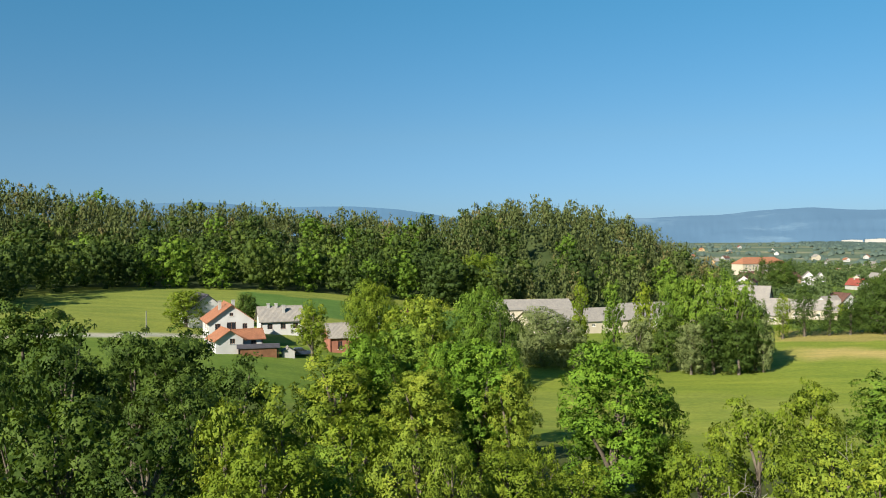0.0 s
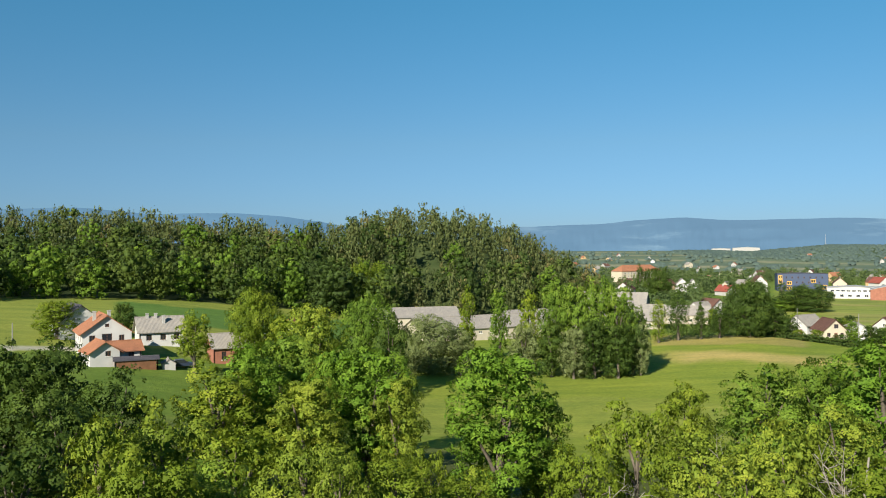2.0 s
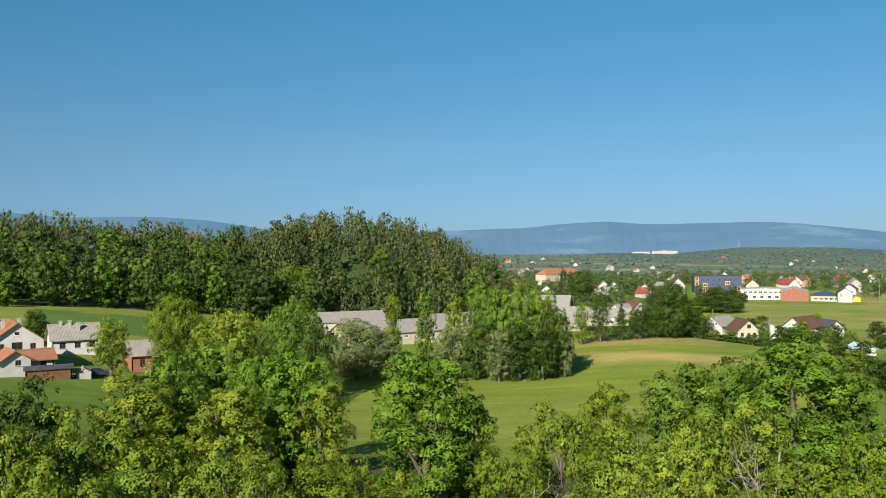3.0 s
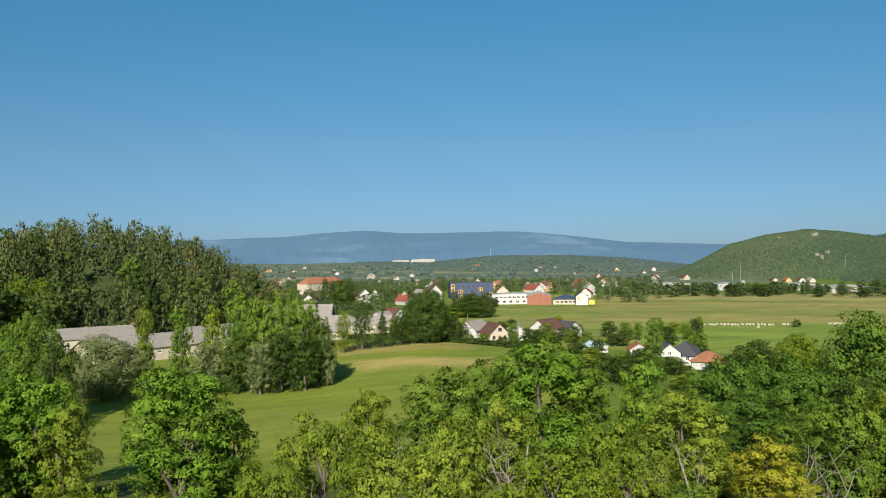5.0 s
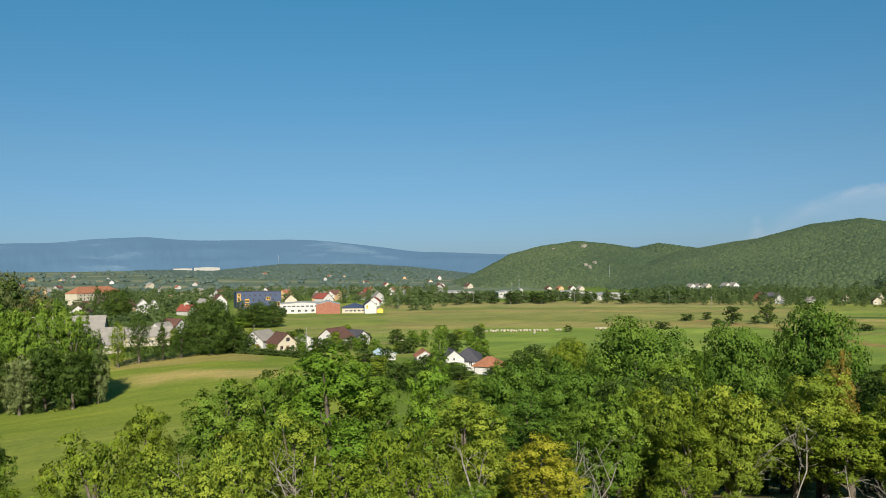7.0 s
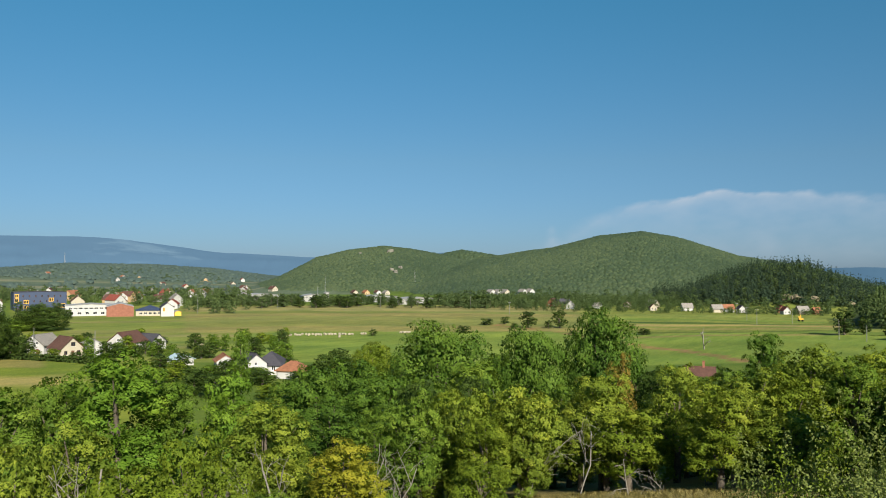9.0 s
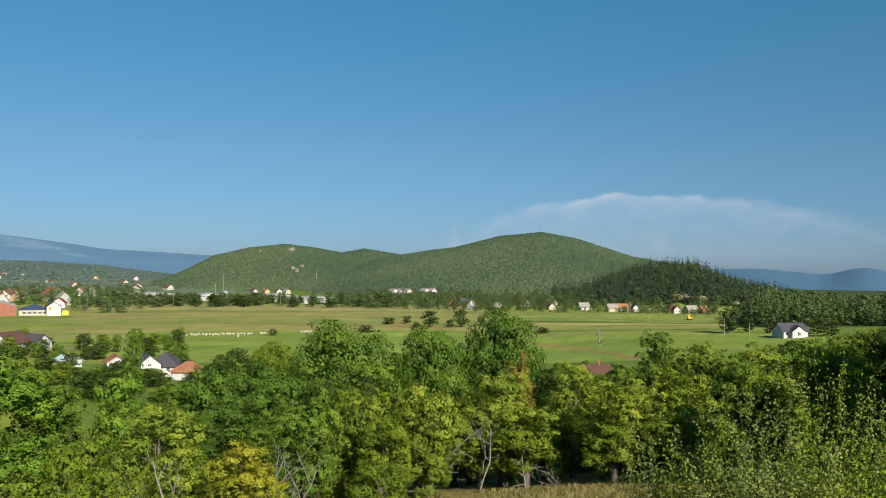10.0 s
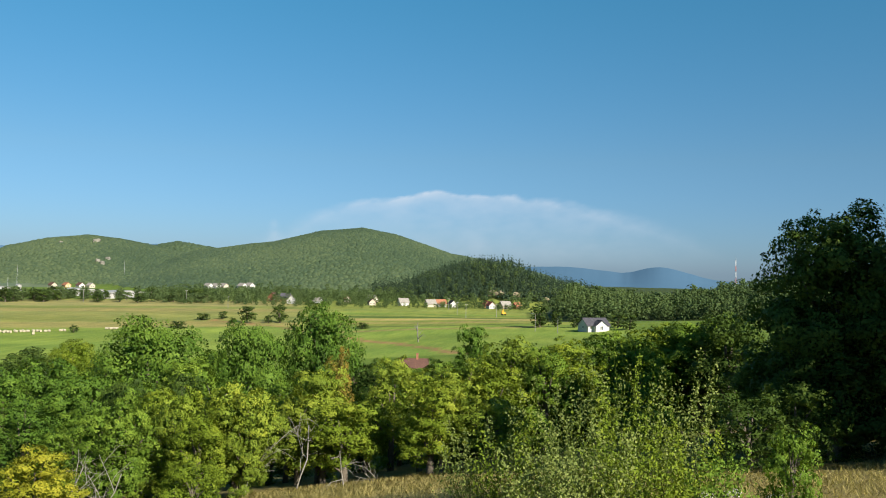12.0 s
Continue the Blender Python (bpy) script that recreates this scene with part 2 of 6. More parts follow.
def leaf_cloud(rng, lobes, count, size, droop=0.2, slim=0.5, sprays=14, loose=0.26):
    """Leaf quads in sprays that stand round the outside of larger lobes (x, y, z, r, tint)."""
    lobes = np.asarray(lobes, float)
    big = np.repeat(lobes, sprays, 0)
    way = unit(rng.normal(size=(len(big), 3)) + np.array([0, 0, 0.35]))
    sub = big.copy()
    sub[:, :3] += way * (big[:, 3] * (0.46 + 0.36 * rng.random(len(big))))[:, None] * np.array([1, 1, 0.85])
    sub[:, 3] *= 0.24 + 0.22 * rng.random(len(big))
    sub[:, 4] += 0.10 * rng.normal(size=len(big))
    area = sub[:, 3] ** 2
    tries = int(count * 2.6)
    pick = rng.choice(len(sub), tries, p=area / area.sum())
    out = unit(rng.normal(size=(tries, 3)) + way[pick] * 0.7 + np.array([0, 0, 0.15]))
    rad = sub[pick, 3] * (0.35 + 0.65 * rng.random(tries) ** 0.7)
    c = sub[pick, :3] + out * rad[:, None] * np.array([1, 1, 0.75])
    buried = np.zeros(tries)
    for q in lobes:
        buried += ((c - q[:3]) ** 2).sum(1) < (0.72 * q[3]) ** 2
    seen = np.argsort(buried, kind="stable")[:count]
    pick, out, c = pick[seen], out[seen], c[seen]
    lo, face = sub[pick], way[pick]
    nrm = unit(out * 0.6 + face * 0.6 + 0.45 * rng.normal(size=(count, 3)))
    ax = unit(np.cross(nrm, rng.normal(size=(count, 3))))
    ax = unit(ax + out * 0.2 - np.array([0, 0, droop]))
    side = unit(np.cross(nrm, ax))
    s = size * (0.65 + 0.7 * rng.random(count))[:, None]
    v = np.stack([c - ax * s * 0.4 - side * s * slim * 0.55, c - ax * s * 0.4 + side * s * slim * 0.55, c + ax * s * 0.65 - nrm * s * 0.08], 1)
    f = np.arange(count * 3).reshape(count, 3)[:, ::-1]
    shade = unit(out * 0.55 + face * 0.75 + nrm * loose)
    tint = np.clip(lo[:, 4] + 0.05 * rng.normal(size=count), 0, 1)
    return v.reshape(-1, 3), f, np.repeat(tint, 3), np.repeat(shade, 3, 0)


def core_blobs(rng, lobes, n=2, scale=0.74):
    """Closed inner masses of the lobes, so that a crown is dense at heart."""
    g = np.linspace(-1, 1, n + 1)
    vs, fs = [], []
    for axis in range(3):
        for sgn in (-1, 1):
            a, b = np.meshgrid(g, g, indexing="ij")
            p = np.zeros((n + 1, n + 1, 3))
            p[..., axis], p[..., (axis + 1) % 3], p[..., (axis + 2) % 3] = sgn, a, b
            k = sum(len(q) for q in vs)
            i, j = np.meshgrid(np.arange(n), np.arange(n), indexing="ij")
            q = np.stack([i * (n + 1) + j, (i + 1) * (n + 1) + j, (i + 1) * (n + 1) + j + 1, i * (n + 1) + j + 1], -1).reshape(-1, 4)
            vs.append(unit(p.reshape(-1, 3)))
            fs.append((q if sgn > 0 else q[:, ::-1]) + k)
    v, f = np.concatenate(vs), np.concatenate(fs)
    lobes = np.asarray(lobes, float)
    m = len(lobes)
    bump = 1 + 0.14 * np.sin(v[None] * 5 + rng.random((m, 1, 3)) * 6).sum(-1, keepdims=True) / 1.7
    V = lobes[:, None, :3] + v[None] * bump * (lobes[:, 3] * scale)[:, None, None] * np.array([1, 1, 0.85])
    F = (f[None] + (np.arange(m) * len(v))[:, None, None]).reshape(-1, 4)
    F = np.concatenate([F[:, [0, 1, 2]], F[:, [0, 2, 3]]])
    # lowered tint puts the crown's inner shade into the colour
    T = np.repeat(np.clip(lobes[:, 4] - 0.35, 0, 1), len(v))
    return V.reshape(-1, 3), F, T, np.tile(v, (m, 1))


def inner_leaves(rng, lobes, count, size):
    """Larger foliage at the heart of the lobes, tinted darker to paint in shade."""
    lobes = np.asarray(lobes, float)
    lo = lobes[rng.integers(0, len(lobes), count)]
    out = unit(rng.normal(size=(count, 3)))
    c = lo[:, :3] + out * (lo[:, 3] * 0.55 * rng.random(count) ** 0.5)[:, None]
    nrm = unit(out + 0.5 * rng.normal(size=(count, 3)))
    ax = unit(np.cross(nrm, rng.normal(size=(count, 3))))
    side = np.cross(nrm, ax)
    s = size * (0.6 + 0.8 * rng.random(count))[:, None]
    v = np.stack([c - ax * s * 0.5 + side * s * 0.45, c - ax * s * 0.5 - side * s * 0.45, c + ax * s * 0.6], 1)
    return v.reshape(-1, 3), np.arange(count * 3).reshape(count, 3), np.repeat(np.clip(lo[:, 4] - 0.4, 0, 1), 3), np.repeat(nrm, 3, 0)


def tree_data(seed, h, w, leaves, size, trunk=0.22, lobes=30, shape="round", limbs=7, slim=0.5, core=2):
    """Trunk and crown of one broadleaved plant with its foot at the origin."""
    rng = np.random.default_rng(seed)
    z0 = h * trunk
    hc = h - z0
    lo = []
    for k in range(lobes):
        u = (k + 0.5) / lobes
        z = z0 + hc * (0.10 + 0.82 * u)
        if shape == "cone":
            env = 1.05 * (1 - u) ** 0.85 + 0.03
        elif shape == "pine":
            env = 0.30 + 0.70 * math.sqrt(max(0.02, 1 - ((u - 0.3) / 0.75) ** 2))
        else:
            mid = 0.42 if shape == "round" else 0.36
            env = math.sqrt(max(0.06, 1 - ((u - mid) / (1.13 - mid)) ** 2)) if u > mid else 0.80 + 0.20 * u / mid
        r = w * 0.5 * (0.22 + 0.20 * rng.random()) * ((0.22 + 0.95 * env) if shape == "cone" else (0.70 + 0.40 * env))
        a = k * 2.399 + rng.normal() * 0.5
        q = max(0.0, w * 0.5 * env - r) * (0.55 + 0.5 * rng.random())
        # tint rises with the lobe's height in the crown
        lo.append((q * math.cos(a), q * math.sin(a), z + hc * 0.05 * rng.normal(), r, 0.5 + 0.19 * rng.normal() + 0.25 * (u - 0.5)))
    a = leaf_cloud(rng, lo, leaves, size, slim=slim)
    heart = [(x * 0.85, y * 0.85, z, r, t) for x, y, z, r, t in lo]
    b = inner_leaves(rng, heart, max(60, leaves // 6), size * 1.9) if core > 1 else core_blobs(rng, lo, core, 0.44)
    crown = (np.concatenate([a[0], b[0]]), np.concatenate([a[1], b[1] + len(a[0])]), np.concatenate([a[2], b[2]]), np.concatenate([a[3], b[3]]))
    lean = rng.normal(size=2) * 0.04 * h
    ts = np.linspace(0, 1, 6)
    spine = np.stack([lean[0] * ts ** 2, lean[1] * ts ** 2, ts * h * 0.8], -1)
    r0 = 0.022 * h + 0.012 * w
    pieces = [tube(spine, r0 * (1.15 - ts) + 0.01, 7)]
    for k in rng.choice(lobes, min(limbs, lobes), replace=False):
        tip = np.array(lo[k][:3])
        t0 = np.clip(tip[2] / h * 0.62, 0.12, 0.75)
        base = np.array([lean[0] * t0 ** 2, lean[1] * t0 ** 2, t0 * h * 0.8])
        s = np.linspace(0, 1, 4)[:, None]
        bow = base + (tip - base) * s + np.array([0, 0, 0.12 * h]) * s * (1 - s)
        pieces.append(tube(bow, r0 * 0.45 * (1.1 - s[:, 0]), 5))
    return join(pieces), crown


def mesh_part(name, me, parent, label=""):
    ob = new(name, me)
    ob.parent = parent
    return tagged(ob, label)


PROTO = {}


def proto(key, maker, leafmat, bark=BARK):
    """Meshes of one tree form, made once."""
    full = (key, leafmat)
    if full not in PROTO:
        (tv, tf), (cv, cf, tint, nr) = maker()
        PROTO[full] = (mesh_of("trunk", tv, tf, bark), mesh_of("crown", cv, cf, LEAF[leafmat], tint, nr))
    return PROTO[full]


def stand(name, meshes, at, sx, sz, turn, label, category, group=""):
    root = tagged(new(name), label, category, group)
    root.matrix_world = Matrix.LocRotScale(Vector(at), Euler((0, 0, turn)), (sx, sx, sz))
    mesh_part("trunk", meshes[0], root)
    mesh_part("crown", meshes[1], root)
    return root


FORMS = {   # height, width, leaves, leaf size, bare stem, lobes, shape, limbs, slimness
    "near_big": (12, 11, 40000, 0.150, 0.02, 110, "round", 9, 0.8),
    "near_round": (10, 8, 11500, 0.150, 0.10, 42, "round", 9, 0.8),
    "near_tall": (12, 8, 13000, 0.180, 0.06, 46, "tall", 9, 0.55),
    "near_bush": (5, 6, 5400, 0.120, 0.0, 28, "round", 8, 0.8),
    "orchard": (7, 6.4, 7400, 0.130, 0.24, 34, "round", 11, 0.8),
    "mid_big": (13, 18, 20000, 0.26, 0.02, 100, "round", 8, 0.85),
    "mid_round": (12, 11, 9000, 0.24, 0.04, 60, "round", 6, 0.85),
    "valley": (12, 11, 2200, 0.42, 0.04, 40, "round", 4, 0.9),
    "mid_tall": (14, 8, 4800, 0.26, 0.06, 54, "tall", 6, 0.8),
}
LOOKS = {"dark": "dark green", "green": "green", "bright": "bright green", "yellow": "yellow-green", "gold": "golden yellow", "olive": "olive green",
         "silver": "silvery green", "oak": "dark green", "rust": "rust brown", "distant": "hazy green", "conifer": "dark needled", "forest": "deep green", "haze": "haze-tinted green"}
turner = random.Random(5)


def plant(form, leaf, az, d, top, width, where="on the wooded slope", name="tree"):
    """A tree whose top stands at elevation angle top as seen from the hillside, of a width in metres."""
    x, y, z = spot(az, d)
    height = max(1.2, EYE + d * math.tan(radians(top)) - z)
    v = turner.randrange(3)
    if form == "conifer":
        meshes = proto(("conifer", v), lambda: tree_data(40 + v, 14, 9, 8200, 0.21, 0.04, 90, "pine" if v else "cone", 8, 0.5), leaf)
        sx, sz = width / 9, height / 14
        label, cat = "%s conifer with tiered boughs %s" % (LOOKS[leaf], where), "conifer"
    else:
        h, w, n, s, tr, lob, shp, lim, slim = FORMS[form]
        meshes = proto((form, v), lambda: tree_data(11 * v + 3, h, w, n, s, tr, lob, shp, lim, slim), leaf)
        sx, sz = width / w, height / h
        label, cat = "%s leafy %s with an uneven crown %s" % (LOOKS[leaf], "shrub" if form == "near_bush" else "tree", where), "shrub" if form == "near_bush" else "tree"
    return stand("shrub" if cat == "shrub" else name, meshes, (x, y, z - 0.15), sx, sz, turner.random() * 6.28, label, cat)


# ---- ground ----
def foot_az(az):
    """Distance of the forest's edge above the upper meadow."""
    return np.interp(az, (-45, -28, -25.6, -22, -13, -3, 5, 20), (150, 215, 245, 262, 268, 275, 268, 290))


def ground_color(x, y, az, d):
    """Crops, hay strips, woodland floor and the dry hillside."""
    wob = 6 * np.sin(x * 0.05) * np.sin(y * 0.043 + 1) + 3 * np.sin(x * 0.17 + y * 0.11)
    c = np.tile(np.array([0.110, 0.165, 0.030]), (len(x), 1))

    def paint(mask, color):
        c[mask] = color

    def between(a0, a1, d0, d1, w=1.0):
        dd = d + wob * w * d / 400
        return (az > a0) & (az < a1) & (dd > d0) & (dd < d1)
    # slope under the trees
    dry = np.clip((az - 52 + wob) / 22, 0, 1) + np.clip((-62 - az) / 40, 0, 1)
    dry = np.clip(np.maximum(dry, (18 - d) / 10), 0, 1)
    dry = (dry * dry * (3 - 2 * np.clip(dry, 0, 1)))[:, None]
    slope = np.array([0.070, 0.085, 0.028]) * (1 - dry) + np.array([0.215, 0.180, 0.078]) * dry
    near = np.clip((112 - 20 * dry[:, 0] + wob - d) / 14, 0, 1)[:, None]
    c[:] = c * (1 - near) + slope * near
    # upper meadow before the forest
    paint(between(-50, 3, 168, 300), (0.165, 0.200, 0.045))
    paint(between(-14, 3, 215, 262), (0.080, 0.150, 0.036))
    # lane past the white house
    paint((np.abs(d - 172 - 0.25 * (az + 20)) < 2.6) & (az > -40) & (az < -13), (0.34, 0.33, 0.31))
    # mown meadow
    paint(between(2, 40, 100, 262), (0.162, 0.208, 0.034))
    paint(between(2, 40, 112, 150, 2), (0.178, 0.216, 0.044))
    paint(between(22, 31.5, 232, 256, 0.6), (0.235, 0.215, 0.075))
    edge = 205 - 0.9 * np.abs(az - 26) + 2.4 * np.maximum(0, az - 29)
    dd = d + wob * 0.5
    grain = np.sin(x * 1.7 + y * 0.6) * np.sin(y * 1.3 - x * 0.4)
    hay = np.clip((az - 21.8) / 3, 0, 1) * np.clip((34.5 - az) / 2, 0, 1) * np.clip((dd - edge + 10) / 8 + 0.3 * grain, 0, 1) * np.clip((edge + 17 - dd) / 9 + 0.3 * grain, 0, 1)
    hay = hay[:, None]
    c[:] = c * (1 - hay) + np.array([0.350, 0.292, 0.115]) * hay
    # plain: strips
    paint(between(30, 90, 262, 700, 0), (0.190, 0.225, 0.055))
    paint(between(43, 90, 262, 398), (0.165, 0.230, 0.048))
    for d0, d1, col in ((312, 326, (0.235, 0.235, 0.085)), (338, 352, (0.150, 0.205, 0.050)), (372, 386, (0.250, 0.240, 0.095)), (398, 430, (0.215, 0.225, 0.075)), (452, 470, (0.150, 0.195, 0.048)), (486, 500, (0.240, 0.235, 0.090)), (518, 545, (0.150, 0.185, 0.050))):
        paint(between(33, 44, d0, d1, 0.3), col)
    for d0, d1, col in ((402, 440, (0.245, 0.225, 0.085)), (440, 480, (0.195, 0.215, 0.066)), (480, 530, (0.205, 0.215, 0.072)), (530, 566, (0.255, 0.230, 0.092)), (566, 600, (0.175, 0.205, 0.060)), (600, 680, (0.250, 0.235, 0.100))):
        paint(between(40, 67, d0, d1), col)
    for d0, d1, col in ((372, 384, (0.230, 0.215, 0.075)), (398, 405, (0.09, 0.13, 0.035)), (420, 437, (0.230, 0.210, 0.080)), (452, 474, (0.300, 0.250, 0.105)), (478, 490, (0.07, 0.12, 0.03)), (515, 535, (0.16, 0.23, 0.05)), (560, 580, (0.18, 0.22, 0.06))):
        paint(between(67.5, 84, d0, d1, 0.25), col)
    plain_ = (az > 30) & (az < 90) & (d > 262) & (d < 700)
    c[plain_] *= (1 + 0.13 * np.sin(d * 0.115 + 2 * np.sin(az * 0.23)) * np.sin(d * 0.051 + az * 0.11 + 1))[plain_, None]
    track = np.interp(az, (61, 64.5, 71, 76.6, 80), (448, 413, 334, 278, 255))
    paint((np.abs(d + wob * 0.4 - track) < 5) & (az > 61) & (az < 80), (0.250, 0.160, 0.080))
    # far plain, its greens and tans greyed to paint in haze
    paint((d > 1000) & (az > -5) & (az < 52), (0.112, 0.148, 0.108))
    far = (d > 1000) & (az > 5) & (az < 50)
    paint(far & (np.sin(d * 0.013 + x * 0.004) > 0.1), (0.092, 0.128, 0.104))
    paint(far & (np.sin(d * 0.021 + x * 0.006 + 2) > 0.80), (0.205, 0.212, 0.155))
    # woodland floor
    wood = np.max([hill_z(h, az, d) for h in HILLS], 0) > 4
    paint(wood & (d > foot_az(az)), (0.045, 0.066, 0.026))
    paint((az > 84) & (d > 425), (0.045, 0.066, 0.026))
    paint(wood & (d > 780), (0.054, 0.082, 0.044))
    return c


def build_ground():
    azs = np.concatenate([np.arange(-180, -46, 6.0), np.arange(-46, 118, 0.6), np.arange(118, 180, 6.0)])
    ds = np.concatenate([[0.5], np.geomspace(2, 60, 40), np.geomspace(62, 900, 190), np.geomspace(920, 4950, 60)])
    A, D = np.meshgrid(np.radians(azs), ds, indexing="ij")
    X, Y = D * np.sin(A), D * np.cos(A)
    Z = gz(X, Y)
    na, nd = A.shape
    i, j = np.meshgrid(np.arange(na), np.arange(nd - 1), indexing="ij")
    i2 = (i + 1) % na
    f = np.stack([i * nd + j, i * nd + j + 1, i2 * nd + j + 1, i2 * nd + j], -1).reshape(-1, 4)
    v = np.stack([X, Y, Z], -1).reshape(-1, 3)
    hub = [(0, (k + 2) * nd, (k + 1) * nd, k * nd) for k in range(1, na - 2, 2)]
    if na % 2:
        hub.append((0, (na - 1) * nd, (na - 2) * nd, (na - 3) * nd + 0))
    hub = [h for h in hub if len(set(h)) == 4]
    f = np.concatenate([f, np.array(hub)])
    me = mesh_of("ground", v, f, None)
    me.polygons.foreach_set("use_smooth", np.ones(len(me.polygons), bool))
    col = np.ones((len(v), 4), np.float32)
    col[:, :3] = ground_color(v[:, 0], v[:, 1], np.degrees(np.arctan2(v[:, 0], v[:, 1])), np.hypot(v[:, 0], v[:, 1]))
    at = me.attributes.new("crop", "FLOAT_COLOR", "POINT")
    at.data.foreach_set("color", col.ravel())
    m, nt, out, node = mat("grassland")
    crop = node("ShaderNodeAttribute")
    crop.attribute_name = "crop"
    pos = node("ShaderNodeTexCoord").outputs["Object"]
    n1 = node("ShaderNodeTexNoise", Vector=pos, Scale=0.035, Detail=6.0)
    n2 = node("ShaderNodeTexNoise", Vector=pos, Scale=1.1, Detail=6.0, Roughness=0.7)
    c1 = ramp(node, n1.outputs[0], [(0.3, (0.78, 0.84, 0.8)), (0.7, (1.15, 1.08, 1.0))])
    c2 = ramp(node, n2.outputs[0], [(0.25, (0.7, 0.72, 0.7)), (0.75, (1.2, 1.18, 1.1))])
    streak = node("ShaderNodeMapping", Vector=pos)
    streak.inputs["Rotation"].default_value = (0, 0, radians(-18))
    streak.inputs["Scale"].default_value = (0.05, 0.22, 0.2)
    n3 = node("ShaderNodeTexNoise", Vector=streak.outputs[0], Scale=1.0, Detail=5.0, Roughness=0.6)
    c3 = ramp(node, n3.outputs[0], [(0.32, (0.80, 0.86, 0.78)), (0.68, (1.22, 1.14, 1.1))])
    c = mul(node, mul(node, mul(node, crop.outputs["Color"], c1), c2), c3)
    bp = node("ShaderNodeBump", Height=n2.outputs[0], Strength=0.6, Distance=0.25)
    b = node("ShaderNodeBsdfPrincipled", Roughness=0.95, Normal=bp.outputs[0])
    b.inputs["Specular IOR Level"].default_value = 0.1
    nt.links.new(c, b.inputs["Base Color"])
    nt.links.new(b.outputs[0], out.inputs[0])
    me.materials.append(m)
    tagged(new("ground", me), "rolling green valley floor of meadows and hay fields", "ground", kind="structure")


build_ground()


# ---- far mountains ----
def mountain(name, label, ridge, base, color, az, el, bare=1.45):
    a = np.arange(az[0], az[-1] + 0.01, 0.12)
    rng = np.random.default_rng(int(abs(az[0]) * 10) + 1)
    e = np.convolve(np.pad(np.interp(a, az, el), 5, "edge"), np.ones(11) / 11, "valid")
    wob = np.convolve(rng.normal(size=len(a) + 20), np.ones(21) / 21, "valid") * 0.06
    top = EYE + ridge * np.tan(np.radians(e + wob))
    rows, cols = [], 14
    for k in range(cols):
        u = k / (cols - 1)
        d = base + (ridge - base) * u
        z = -90 + (top + 90) * (u ** 0.8) + np.convolve(rng.normal(size=len(a) + 30), np.ones(31) / 31, "valid") * (30 if bare > 1.2 else 0) * math.sin(math.pi * u)
        rows.append(np.stack([d * np.sin(np.radians(a)), d * np.cos(np.radians(a)), z], -1))
    v = np.stack(rows, 1)
    n = len(a)
    i, j = np.meshgrid(np.arange(n - 1), np.arange(cols - 1), indexing="ij")
    f = np.stack([i * cols + j, (i + 1) * cols + j, (i + 1) * cols + j + 1, i * cols + j + 1], -1).reshape(-1, 4)
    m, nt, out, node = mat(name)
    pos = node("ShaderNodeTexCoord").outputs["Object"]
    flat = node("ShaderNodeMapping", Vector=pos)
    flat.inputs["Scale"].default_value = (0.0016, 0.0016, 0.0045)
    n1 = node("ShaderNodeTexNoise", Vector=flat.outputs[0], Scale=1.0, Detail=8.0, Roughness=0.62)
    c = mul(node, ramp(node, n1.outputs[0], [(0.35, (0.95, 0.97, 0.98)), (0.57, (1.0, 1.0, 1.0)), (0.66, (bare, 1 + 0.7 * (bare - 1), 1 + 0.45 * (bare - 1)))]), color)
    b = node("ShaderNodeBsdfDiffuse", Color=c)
    # a faint glow in the same blue adds to the painted haze
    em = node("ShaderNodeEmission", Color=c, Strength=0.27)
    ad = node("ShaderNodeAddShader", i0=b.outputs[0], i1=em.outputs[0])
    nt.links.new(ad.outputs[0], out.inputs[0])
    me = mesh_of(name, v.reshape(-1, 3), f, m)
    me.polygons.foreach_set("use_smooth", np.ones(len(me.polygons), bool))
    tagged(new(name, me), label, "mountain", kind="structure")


# blue-grey colours carry the haze of distance in place of air
mountain("backdrop_mountain_west", "wooded mountain painted in blue haze far behind the pine forest", 4700, 3800, (0.062, 0.122, 0.190),
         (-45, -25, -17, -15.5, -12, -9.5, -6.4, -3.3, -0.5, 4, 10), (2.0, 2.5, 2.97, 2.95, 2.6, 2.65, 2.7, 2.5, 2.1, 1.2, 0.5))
mountain("backdrop_mountain_north", "long mountain range painted in blue haze beyond the town", 4500, 3200, (0.068, 0.124, 0.188),
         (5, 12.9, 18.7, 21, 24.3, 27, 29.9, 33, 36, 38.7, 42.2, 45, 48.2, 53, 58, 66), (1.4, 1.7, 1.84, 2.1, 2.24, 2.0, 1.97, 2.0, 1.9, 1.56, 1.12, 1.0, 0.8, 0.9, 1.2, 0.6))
mountain("backdrop_mountain_east", "twin-peaked mountain painted in pale blue haze on the horizon", 4600, 3600, (0.050, 0.098, 0.152),
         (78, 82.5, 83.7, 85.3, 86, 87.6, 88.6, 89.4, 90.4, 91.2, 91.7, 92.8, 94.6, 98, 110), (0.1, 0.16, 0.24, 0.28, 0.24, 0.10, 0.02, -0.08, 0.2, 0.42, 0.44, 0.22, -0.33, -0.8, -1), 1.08)


